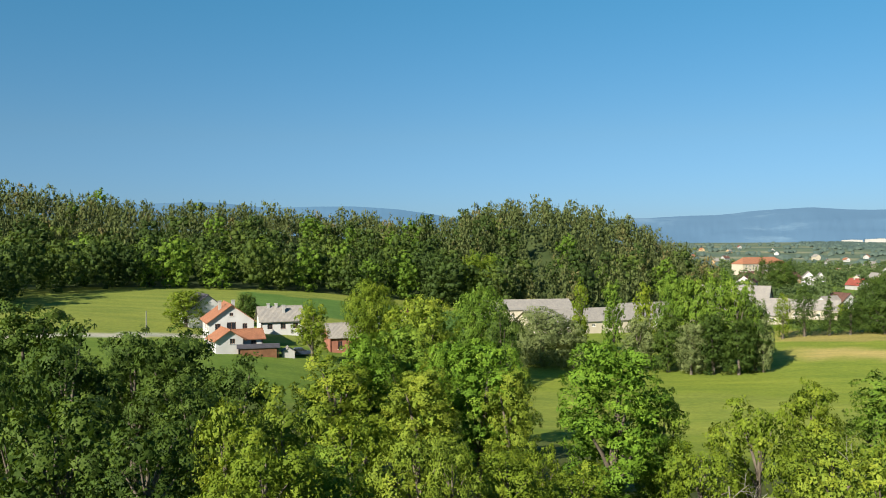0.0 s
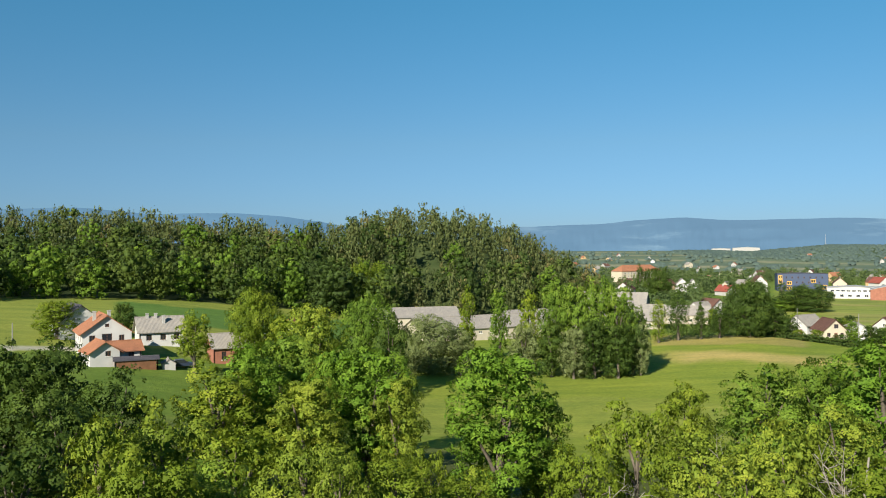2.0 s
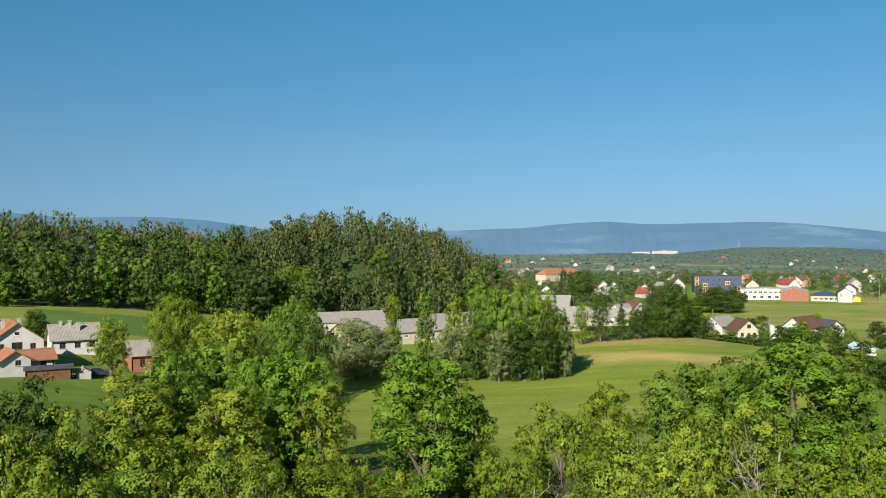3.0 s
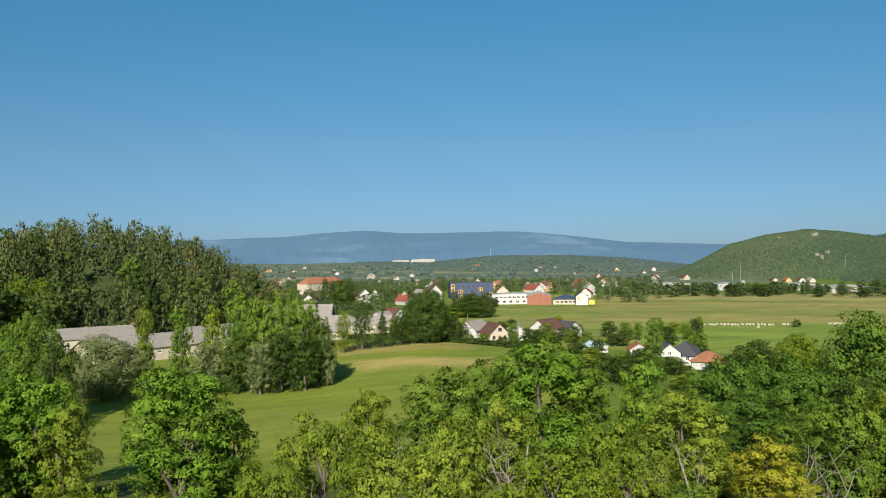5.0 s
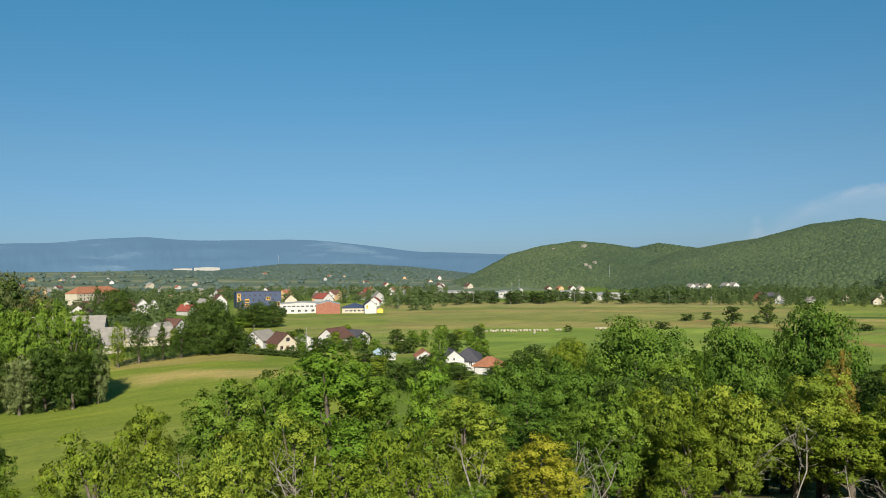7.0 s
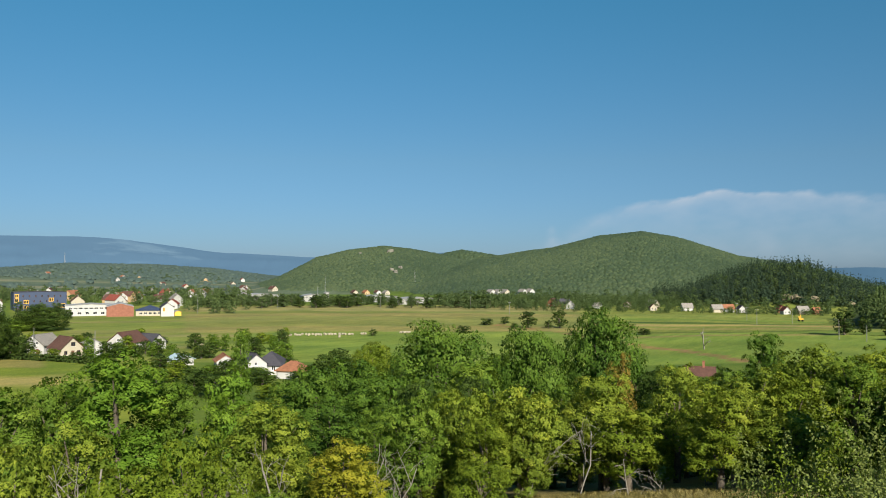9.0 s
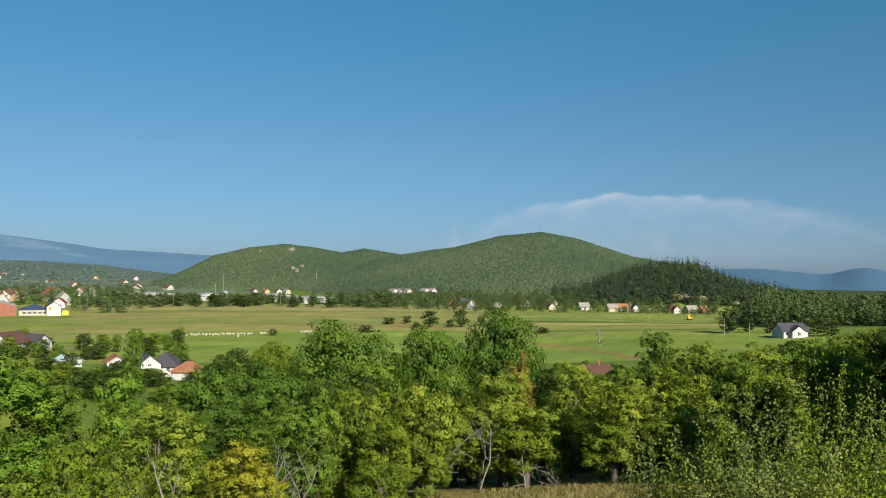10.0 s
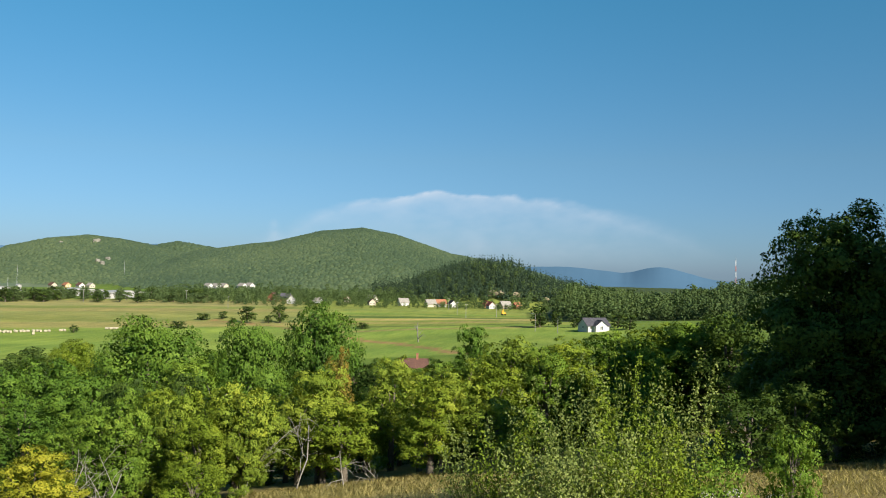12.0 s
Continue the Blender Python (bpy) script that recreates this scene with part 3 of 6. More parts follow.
# ---- woods ----
def scatter(name, template, xs, ys, heights, widths, leaf, rng, tints, label, sink=0.3):
    """Many plants of one form in one mesh."""
    v, f, t, nr = template
    n, m = len(xs), len(v)
    if n == 0:
        return
    zs = gz(xs, ys) - sink
    th = rng.random(n) * 2 * math.pi
    c, s = np.cos(th)[:, None], np.sin(th)[:, None]
    X = (v[None, :, 0] * c - v[None, :, 1] * s) * widths[:, None] + xs[:, None]
    Y = (v[None, :, 0] * s + v[None, :, 1] * c) * widths[:, None] + ys[:, None]
    Z = v[None, :, 2] * heights[:, None] + zs[:, None]
    NX, NY = nr[None, :, 0] * c - nr[None, :, 1] * s, nr[None, :, 0] * s + nr[None, :, 1] * c
    NZ = np.broadcast_to(nr[None, :, 2], NX.shape)
    verts = np.stack([X, Y, Z], -1).reshape(-1, 3)
    faces = (f[None] + (np.arange(n) * m)[:, None, None]).reshape(-1, f.shape[1])
    tint = np.clip(t[None] * 0.5 + tints[:, None], 0, 1).reshape(-1)
    me = mesh_of(name, verts, faces, LEAF[leaf], tint, np.stack([NX, NY, NZ], -1).reshape(-1, 3))
    return tagged(new(name, me), label, "wood", kind="stuff")


def unit_crown(seed, leaves, size, lobes=12, shape="round", trunk=0.05):
    _, (v, f, t, nr) = tree_data(seed, 1.0, 1.0, leaves, size, trunk, lobes, shape, 1, 0.75, 1)
    return v, f, t, nr


def ring(rng, n, a0, a1, d0, d1, gap):
    """Random places with a least distance between them."""
    kept, grid = [], {}
    for _ in range(n):
        a = radians(a0 + (a1 - a0) * rng.random())
        d = math.sqrt(d0 * d0 + (d1 * d1 - d0 * d0) * rng.random())
        x, y = d * math.sin(a), d * math.cos(a)
        k = (int(x // gap), int(y // gap))
        if any((x - p) ** 2 + (y - q) ** 2 < gap * gap for i in (-1, 0, 1) for j in (-1, 0, 1) for p, q in grid.get((k[0] + i, k[1] + j), ())):
            continue
        grid.setdefault(k, []).append((x, y))
        kept.append((x, y))
    return np.array(kept)


def west_forest():
    rng = np.random.default_rng(3)

    def rows(tries, gap, con):
        p = ring(rng, tries, -40, 20, 150, 446, gap)
        az, d = np.degrees(np.arctan2(p[:, 0], p[:, 1])), np.hypot(p[:, 0], p[:, 1])
        deep = d - foot_az(az)
        keep = (deep > 0) & (gz(p[:, 0], p[:, 1]) > 6)
        share = np.clip((deep - 55) / 55, 0.03, 0.96)
        share = np.where((az > 3.5) & (az < 15) & (deep < 30), 0.9, share)
        share = np.where((az > 0) & (deep > 40), np.maximum(share, 0.9), share)
        odd = rng.random(len(p))
        return p[keep & ((odd < share) if con else (odd > share))]
    p = rows(14000, 4.6, True)
    for k in range(4):
        q = p[k::4]
        n = len(q)
        h = 9.5 + 8 * rng.random(n) ** 1.3
        scatter("conifer_wood", unit_crown(60 + k, 260, 0.056, 13, "cone" if k < 2 else "pine", 0.08 if k < 2 else 0.2), q[:, 0], q[:, 1], h, h * (0.40 + 0.2 * rng.random(n)), "conifer", rng,
                np.where(rng.random(n) < 0.09, 0.5, 0.22 * rng.random(n)), "dark pine and spruce forest on the hillside")
    p = rows(9000, 7.6, False)
    for k in range(4):
        q = p[k::4]
        n = len(q)
        h = 10 + 8 * rng.random(n)
        scatter("broadleaf_wood", unit_crown(70 + k, 1450, 0.038, 22, "round"), q[:, 0], q[:, 1], h, h * (0.75 + 0.35 * rng.random(n)), "forest" if k < 3 else "green", rng,
                (0.02 + 0.75 * rng.random(n) ** 1.5) * (1 if k < 3 else 0.5), "deep green broadleaved forest edge above the meadow")


west_forest()


def blob_crown(seed):
    """A small rounded crown for woods far off."""
    rng = np.random.default_rng(seed)
    ph = (1 + 5 ** 0.5) / 2
    ico = unit(np.array([(-1, ph, 0), (1, ph, 0), (-1, -ph, 0), (1, -ph, 0), (0, -1, ph), (0, 1, ph), (0, -1, -ph), (0, 1, -ph), (ph, 0, -1), (ph, 0, 1), (-ph, 0, -1), (-ph, 0, 1)]))
    icof = np.array([(0, 11, 5), (0, 5, 1), (0, 1, 7), (0, 7, 10), (0, 10, 11), (1, 5, 9), (5, 11, 4), (11, 10, 2), (10, 7, 6), (7, 1, 8),
                     (3, 9, 4), (3, 4, 2), (3, 2, 6), (3, 6, 8), (3, 8, 9), (4, 9, 5), (2, 4, 11), (6, 2, 10), (8, 6, 7), (9, 8, 1)])
    v = ico * 0.5 * (0.8 + 0.4 * rng.random((12, 1))) + np.array([0, 0, 0.45])
    return v, icof[[k for k, t in enumerate(icof) if ico[t, 2].mean() > -0.55]], np.full(12, 0.5), unit(ico + np.array([0, 0, 1.7]))


def far_woods():
    rng = np.random.default_rng(9)
    blob = blob_crown(9)

    def wooded(name, a0, a1, d0, d1, gap, tries, low, high, label, leaf="far", tmpl=blob, wmin=1.15, pale=0.4):
        p = ring(rng, tries, a0, a1, d0, d1, gap)
        az, d = np.degrees(np.arctan2(p[:, 0], p[:, 1])), np.hypot(p[:, 0], p[:, 1])
        top = np.max([hill_z(h, az, d) for h in HILLS], 0)
        p = p[top > 3]
        n = len(p)
        hh = low + (high - low) * rng.random(n)
        scatter(name, tmpl, p[:, 0], p[:, 1], hh, hh * (wmin + 0.5 * rng.random(n)), leaf, rng,
                np.clip(0.1 + (0.12 if leaf == "conifer" else pale) * rng.random(n) + 0.22 * np.sin(p[:, 0] * 0.013 + 1) * np.sin(p[:, 1] * 0.017), 0, 1), label, (0.5 * hh if tmpl is blob else 0.8))

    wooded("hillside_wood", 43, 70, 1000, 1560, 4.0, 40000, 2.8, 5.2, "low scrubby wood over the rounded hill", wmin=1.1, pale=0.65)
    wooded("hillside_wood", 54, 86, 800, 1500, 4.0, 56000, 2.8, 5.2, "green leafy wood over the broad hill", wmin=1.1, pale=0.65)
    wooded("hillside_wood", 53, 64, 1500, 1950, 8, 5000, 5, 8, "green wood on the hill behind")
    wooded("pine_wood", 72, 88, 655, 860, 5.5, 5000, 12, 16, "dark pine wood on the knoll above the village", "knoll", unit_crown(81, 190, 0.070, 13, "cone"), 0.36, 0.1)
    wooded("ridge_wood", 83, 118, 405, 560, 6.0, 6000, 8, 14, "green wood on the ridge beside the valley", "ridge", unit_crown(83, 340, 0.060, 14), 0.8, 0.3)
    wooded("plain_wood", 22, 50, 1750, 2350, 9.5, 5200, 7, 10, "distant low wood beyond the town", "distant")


far_woods()


# ---- buildings ----
def roof_material(name, color, rows=3.2, var=0.3, rough=0.85):
    """Roofing in courses, weathered by patches."""
    m, nt, out, node = mat(name)
    pos = node("ShaderNodeTexCoord").outputs["Object"]
    n1 = node("ShaderNodeTexNoise", Vector=pos, Scale=0.7, Detail=6.0, Roughness=0.65)
    n2 = node("ShaderNodeTexNoise", Vector=pos, Scale=6.0, Detail=2.0)
    w = node("ShaderNodeTexWave", Vector=pos, Scale=rows, Distortion=0.3)
    w.bands_direction = "Y"
    lo = 1 - var
    c1 = ramp(node, n1.outputs[0], [(0.3, (lo, lo, lo * 1.02)), (0.7, (1.08, 1.05, 1.0))])
    c2 = ramp(node, n2.outputs[0], [(0.3, (0.85, 0.85, 0.85)), (0.7, (1.08, 1.05, 1.05))])
    c3 = ramp(node, w.outputs[1], [(0.0, (0.72, 0.72, 0.72)), (0.35, (1, 1, 1))])
    c = mul(node, mul(node, mul(node, color, c1), c2), c3)
    bp = node("ShaderNodeBump", Height=w.outputs[1], Strength=0.5, Distance=0.04)
    b = node("ShaderNodeBsdfPrincipled", Roughness=rough, Normal=bp.outputs[0])
    b.inputs["Specular IOR Level"].default_value = 0.2
    nt.links.new(c, b.inputs["Base Color"])
    nt.links.new(b.outputs[0], out.inputs[0])
    return m


WALLS = {
    "white": plain_material("white_render", (0.48, 0.475, 0.46), 0.9, 0.14, 0.6),
    "cream": plain_material("cream_render", (0.43, 0.385, 0.30), 0.9, 0.12, 0.6),
    "grey": plain_material("grey_render", (0.36, 0.355, 0.335), 0.9, 0.2, 0.6),
    "ochre": plain_material("ochre_render", (0.46, 0.32, 0.17), 0.9, 0.15, 0.6),
    "brick": plain_material("red_brick", (0.30, 0.130, 0.088), 0.9, 0.25, 0.9),
    "wood": plain_material("weathered_planks", (0.17, 0.085, 0.045), 0.85, 0.4, 1.2),
    "navy": plain_material("navy_cladding", (0.030, 0.050, 0.105), 0.6, 0.15, 0.5),
    "yellow": plain_material("yellow_cladding", (0.78, 0.46, 0.06), 0.7, 0.1, 0.5),
}
ROOFS = {
    "orange": roof_material("orange_tiles", (0.33, 0.150, 0.085)),
    "brown": roof_material("brown_tiles", (0.130, 0.070, 0.055)),
    "red": roof_material("red_tiles", (0.27, 0.075, 0.055)),
    "grey": roof_material("grey_fibre_cement", (0.275, 0.262, 0.238), 1.2, 0.22),
    "slate": roof_material("dark_slate", (0.07, 0.07, 0.085), 2.0, 0.25),
    "metal": roof_material("pale_sheet_metal", (0.33, 0.34, 0.345), 1.0, 0.15, 0.5),
    "blue": roof_material("dark_blue_sheeting", (0.045, 0.065, 0.12), 1.0, 0.15, 0.5),
    "sky": roof_material("light_blue_sheeting", (0.42, 0.56, 0.62), 1.0, 0.2, 0.5),
}
FRAME_WHITE = plain_material("window_frame_white", (0.72, 0.71, 0.68), 0.6, 0.08)
FRAME_BROWN = plain_material("window_frame_brown", (0.12, 0.06, 0.035), 0.6, 0.2)
FRAME_YELLOW = WALLS["yellow"]
DOOR = plain_material("door_paint", (0.16, 0.07, 0.04), 0.6, 0.25)


def glass_material():
    m, nt, out, node = mat("window_glass")
    b = node("ShaderNodeBsdfPrincipled", Roughness=0.08)
    b.inputs["Base Color"].default_value = (0.018, 0.022, 0.028, 1)
    b.inputs["Specular IOR Level"].default_value = 0.6
    nt.links.new(b.outputs[0], out.inputs[0])
    return m


GLASS = glass_material()


def box_lists(x0, x1, y0, y1, z0, z1):
    v = [(x0, y0, z0), (x1, y0, z0), (x1, y1, z0), (x0, y1, z0), (x0, y0, z1), (x1, y0, z1), (x1, y1, z1), (x0, y1, z1)]
    f = [(0, 3, 2, 1), (4, 5, 6, 7), (0, 1, 5, 4), (1, 2, 6, 5), (2, 3, 7, 6), (3, 0, 4, 7)]
    return v, f


def lists_mesh(name, pieces, material, weld=False):
    vs, fs = [], []
    for v, f in pieces:
        n = len(vs)
        vs += v
        fs += [tuple(i + n for i in q) for q in f]
    me = bpy.data.meshes.new(name)
    me.from_pydata(vs, [], fs)
    if weld:
        bm = bmesh.new()
        bm.from_mesh(me)
        bmesh.ops.remove_doubles(bm, verts=bm.verts, dist=0.001)
        bm.to_mesh(me)
        bm.free()
    me.materials.append(material)
    return me


def clipped(poly, a, b, c):
    """The part of a polygon (x, z) where a x + b z <= c."""
    out = []
    for k, p in enumerate(poly):
        q = poly[(k + 1) % len(poly)]
        dp, dq = a * p[0] + b * p[1] - c, a * q[0] + b * q[1] - c
        if dp <= 0:
            out.append(p)
        if dp * dq < 0:
            s = dp / (dp - dq)
            out.append((p[0] + (q[0] - p[0]) * s, p[1] + (q[1] - p[1]) * s))
    return out


def wall_side(width, eave, ridge, holes, place, thick=0.28):
    """One wall with its openings, its gable when ridge > eave, as lists; place maps (x, depth, z)."""
    xs = sorted({-width / 2, 0.0, width / 2, *[h[0] - h[2] / 2 for h in holes], *[h[0] + h[2] / 2 for h in holes]})
    zs = sorted({-1.2, eave, ridge, *[h[1] for h in holes], *[h[1] + h[3] for h in holes]})
    vs, fs = [], []

    def face(pts):
        n = len(vs)
        vs.extend(place(*p) for p in pts)
        fs.append(tuple(range(n, n + len(pts))))
    rise = (ridge - eave) / (width / 2)
    for xa, xb in zip(xs, xs[1:]):
        for za, zb in zip(zs, zs[1:]):
            cx, cz = (xa + xb) / 2, (za + zb) / 2
            if any(abs(cx - h[0]) < h[2] / 2 and h[1] < cz < h[1] + h[3] for h in holes):
                continue
            poly = [(xa, za), (xb, za), (xb, zb), (xa, zb)]
            poly = clipped(poly, rise, 1, ridge)
            poly = clipped(poly, -rise, 1, ridge) if len(poly) > 2 else poly
            if len(poly) > 2:
                face([(x, 0, z) for x, z in poly])
                face([(x, thick, z) for x, z in reversed(poly)])
    for xa, xb in zip(xs, xs[1:]):
        face([(xa, 0, zs[0]), (xa, thick, zs[0]), (xb, thick, zs[0]), (xb, 0, zs[0])])
    for x, z, w, h in holes:
        a, b, c, d = (x - w / 2, z), (x + w / 2, z), (x + w / 2, z + h), (x - w / 2, z + h)
        for p, q in ((a, b), (b, c), (c, d), (d, a)):
            face([(p[0], 0, p[1]), (p[0], thick, p[1]), (q[0], thick, q[1]), (q[0], 0, q[1])])
    return vs, fs


WINDOW = {}


def window_meshes(w, h, frame_mat):
    key = (round(w, 2), round(h, 2), frame_mat.name)
    if key not in WINDOW:
        t = 0.28 if frame_mat is FRAME_YELLOW else min(0.09, w * 0.12)
        bars = [box_lists(-w / 2, -w / 2 + t, 0.06, 0.14, 0, h), box_lists(w / 2 - t, w / 2, 0.06, 0.14, 0, h),
                box_lists(-w / 2 + t, w / 2 - t, 0.062, 0.138, 0, t), box_lists(-w / 2 + t, w / 2 - t, 0.062, 0.138, h - t, h),
                box_lists(-t / 2, t / 2, 0.064, 0.136, t, h - t)]
        WINDOW[key] = (lists_mesh("window", bars, frame_mat), lists_mesh("pane", [box_lists(-w / 2 + 0.01, w / 2 - 0.01, 0.1, 0.12, 0.01, h - 0.01)], GLASS),
                       lists_mesh("sill", [box_lists(-w / 2 - 0.1, w / 2 + 0.1, -0.08, 0.05, -0.07, 0.0)], FRAME_WHITE))
    return WINDOW[key]


def row(n, width, z, w, h):
    """n openings in a row along a wall."""
    return [((k + 0.5) / n * width - width / 2, z, w, h) for k in range(n)]


def house(name, label, category, at, faces, w, l, eave, ridge, wall, roof, front=(), right=(), left=(), back=(), over=0.5, chimneys=(), frame_mat=None, doors=(), group="", hip=0.0, sills=True, stack="grey"):
    """A building: gable end w wide turned to azimuth faces, l deep. Openings are (x, z, width, height) on each side."""
    x, y, z = at
    root = tagged(new(name), label, category, group)
    root.matrix_world = Matrix.LocRotScale((x, y, z), Euler((0, 0, math.pi - radians(faces))), None)
    frame_mat = frame_mat or FRAME_WHITE
    t = 0.28
    gable = eave if hip else ridge
    sides = [
        (w, gable, front, lambda a, b, c: (a, -l / 2 + b, c), 0.0, (0, -l / 2)),
        (w, gable, back, lambda a, b, c: (-a, l / 2 - b, c), math.pi, (0, l / 2)),
        (l - 2 * t - 0.004, eave, right, lambda a, b, c: (w / 2 - b, a, c), math.pi / 2, (w / 2, 0)),
        (l - 2 * t - 0.004, eave, left, lambda a, b, c: (-w / 2 + b, -a, c), -math.pi / 2, (-w / 2, 0)),
    ]
    for width, top, holes, place, turn, (ox, oy) in sides:
        dset = list(doors) if place is sides[0][3] else []
        mesh_part("wall", lists_mesh("wall", [wall_side(width, eave, top, list(holes) + dset, place)], WALLS[wall], True), root)
        for hx, hz, hw, hh in holes:
            wf, wp, ws = window_meshes(hw, hh, FRAME_BROWN if frame_mat is FRAME_YELLOW and hw < 1.2 else frame_mat)
            m = Matrix.Translation((ox, oy, 0)) @ Matrix.Rotation(turn, 4, "Z") @ Matrix.Translation((hx, 0, hz))
            wo = mesh_part("window", wf, root)
            wo.matrix_basis = m
            mesh_part("pane", wp, wo)
            if sills:
                mesh_part("sill", ws, wo)
        for hx, hz, hw, hh in dset:
            do = mesh_part("door", lists_mesh("door", [box_lists(-hw / 2, hw / 2, 0.08, 0.14, 0, hh), box_lists(hw * 0.32, hw * 0.38, 0.03, 0.08, hh * 0.46, hh * 0.5)], DOOR), root)
            do.matrix_basis = Matrix.Translation((ox + hx, oy, hz))
    e, th = over, 0.16
    slope = (ridge - eave) / (w / 2)
    ze = eave - slope * e
    hw, hl = w / 2 + e, l / 2 + e
    if hip:
        q = hip
        top = [(0, -l / 2 + q, ridge + th), (0, l / 2 - q, ridge + th)]
        ring_ = [(-hw, -hl, ze + th), (hw, -hl, ze + th), (hw, hl, ze + th), (-hw, hl, ze + th)]
        v = top + ring_ + [(p[0], p[1], p[2] - th) for p in ring_]
        f = [(2, 3, 0), (3, 4, 1, 0), (4, 5, 1), (5, 2, 0, 1), (2, 6, 7, 3), (3, 7, 8, 4), (4, 8, 9, 5), (5, 9, 6, 2), (6, 9, 8, 7)]
        mesh_part("roof", lists_mesh("roof", [(v, f)], ROOFS[roof]), root)
    else:
        for sgn in (-1, 1):
            v = [(0, -hl, ridge + th), (0, hl, ridge + th), (sgn * hw, hl, ze + th), (sgn * hw, -hl, ze + th), (0, -hl, ridge), (0, hl, ridge), (sgn * hw, hl, ze), (sgn * hw, -hl, ze)]
            f = [(0, 1, 2, 3), (7, 6, 5, 4), (0, 3, 7, 4), (2, 1, 5, 6), (3, 2, 6, 7)]
            if sgn < 0:
                f = [tuple(reversed(q)) for q in f]
            mesh_part("roof_slope", lists_mesh("roof_slope", [(v, f)], ROOFS[roof]), root)
        ts = np.linspace(0, 1, 3)
        rv, rf = tube(np.stack([np.zeros(3), -hl + 2 * hl * ts, np.full(3, ridge + th)], -1), np.full(3, 0.13), 8)
        mesh_part("ridge_cap", mesh_of("ridge_cap", rv, rf, ROOFS[roof]), root)
    for cx, cy, ch in chimneys:
        zz = ridge - abs(cx) * slope
        mesh_part("chimney", lists_mesh("chimney", [box_lists(cx - 0.28, cx + 0.28, cy - 0.28, cy + 0.28, zz - 0.6, zz + ch),
                                                   box_lists(cx - 0.36, cx + 0.36, cy - 0.36, cy + 0.36, zz + ch, zz + ch + 0.12)], WALLS[stack]), root)
    return root


def place(az, d, dz=0.0):
    x, y, z = spot(az, d)
    return x, y, z + dz


# the white house with orange roofs, and its neighbours
house("house", "two-storey white house with orange tiled roof beside the lane", "house", place(-14.75, 166), 158, 8.4, 11, 4.7, 7.7, "white", "orange",
      front=[(-2.5, 3.0, 1.0, 1.3), (0, 2.7, 1.7, 1.8), (2.5, 3.0, 0.9, 1.2), (0, 5.7, 0.7, 0.6)], left=row(3, 9, 3.0, 1.0, 1.2) + row(3, 9, 0.6, 1.0, 1.2),
      chimneys=[(-1.6, -1.0, 1.7), (0.5, -4.2, 1.2)], frame_mat=FRAME_BROWN)
house("house_annex", "low white annex with orange tiled roof against the house", "annex", place(-13.75, 157, 0.3), 246, 5.0, 6.4, 2.2, 3.5, "white", "orange",
      right=row(2, 6, 0.8, 1.0, 1.0), frame_mat=FRAME_BROWN, chimneys=[(-1.2, 0.6, 0.3)])
house("house_annex", "small white gabled annex with orange tiles by the house", "annex", place(-14.9, 154.5, 0.2), 151, 4.8, 6.0, 2.3, 3.9, "white", "orange",
      front=[(0.5, 1.5, 0.9, 0.9)], frame_mat=FRAME_BROWN)
house("house", "white house with grey fibre-cement roof and three chimneys", "house", place(-11.3, 184), 250, 7.0, 9, 2.9, 5.5, "white", "grey",
      front=[(-1.4, 3.2, 0.7, 1.0)], right=[(-2.6, 1.0, 1.1, 1.2), (0.2, 1.0, 1.1, 1.2), (2.9, 1.0, 1.1, 1.2)], chimneys=[(0.2, -2.5, 0.9), (0.2, -0.8, 0.9), (1.6, 0.6, 1.6)], frame_mat=FRAME_BROWN)
house("barn", "red brick shed with grey roof among garden trees", "barn", place(-6.6, 168), 250, 6.5, 9, 3.4, 5.6, "brick", "grey", right=[(-2.5, 0.9, 0.9, 1.6), (0.5, 0.9, 1.2, 1.9)], frame_mat=FRAME_BROWN)
house("shed", "long low shed of brown weathered planks with sheet roof", "shed", place(-12.75, 152), 255, 3.0, 7.0, 1.5, 1.8, "wood", "slate", right=[], over=0.3)
house("shed", "little white hut with a rounded tarpaulin-grey roof", "shed", place(-10.75, 153), 165, 2.2, 2.6, 1.0, 1.7, "grey", "grey", over=0.1)
house("house", "house with dark roof half hidden by trees", "house", place(-16.4, 190), 150, 8, 10, 3.5, 6.6, "white", "slate")
house("house", "small house with orange roof among trees", "house", place(-2.4, 215), 200, 6, 8, 2.6, 5.2, "white", "orange")

# farm halls behind the hedge
house("farm_hall", "long cream farm hall with grey fibre-cement roof", "barn", place(5.4, 258), 262, 13, 30, 3.8, 6.2, "cream", "grey", right=row(7, 30, 1.6, 1.1, 0.8))
house("farm_hall", "long cream farm hall with grey roof and broad gable", "barn", place(10.1, 247), 250, 12, 42, 3.5, 6.5, "cream", "grey", right=row(10, 42, 1.8, 1.1, 0.8))
house("farm_hall", "cream farm hall with grey roof behind poplars", "barn", place(14.6, 262), 250, 12, 30, 4.2, 7.6, "cream", "grey", right=row(6, 28, 1.8, 1.1, 0.8))
house("farm_hall", "broad cream hall with weathered grey roof behind the pines", "barn", place(20.2, 292), 115, 16, 26, 3.6, 8.2, "cream", "grey", left=row(5, 22, 1.2, 1.6, 1.4), front=row(2, 12, 1.2, 1.6, 1.6), over=0.7)
house("farm_hall", "grey-roofed hall behind the broad cream hall", "barn", place(19.6, 322), 118, 16, 24, 6.0, 11.0, "cream", "grey", left=row(5, 22, 1.6, 1.6, 1.4))
house("farm_hall", "low pale hall with grey roof beside the pines", "barn", place(24.0, 318), 120, 10, 20, 3.6, 6.4, "cream", "grey", left=row(5, 18, 1.2, 1.2, 1.0))

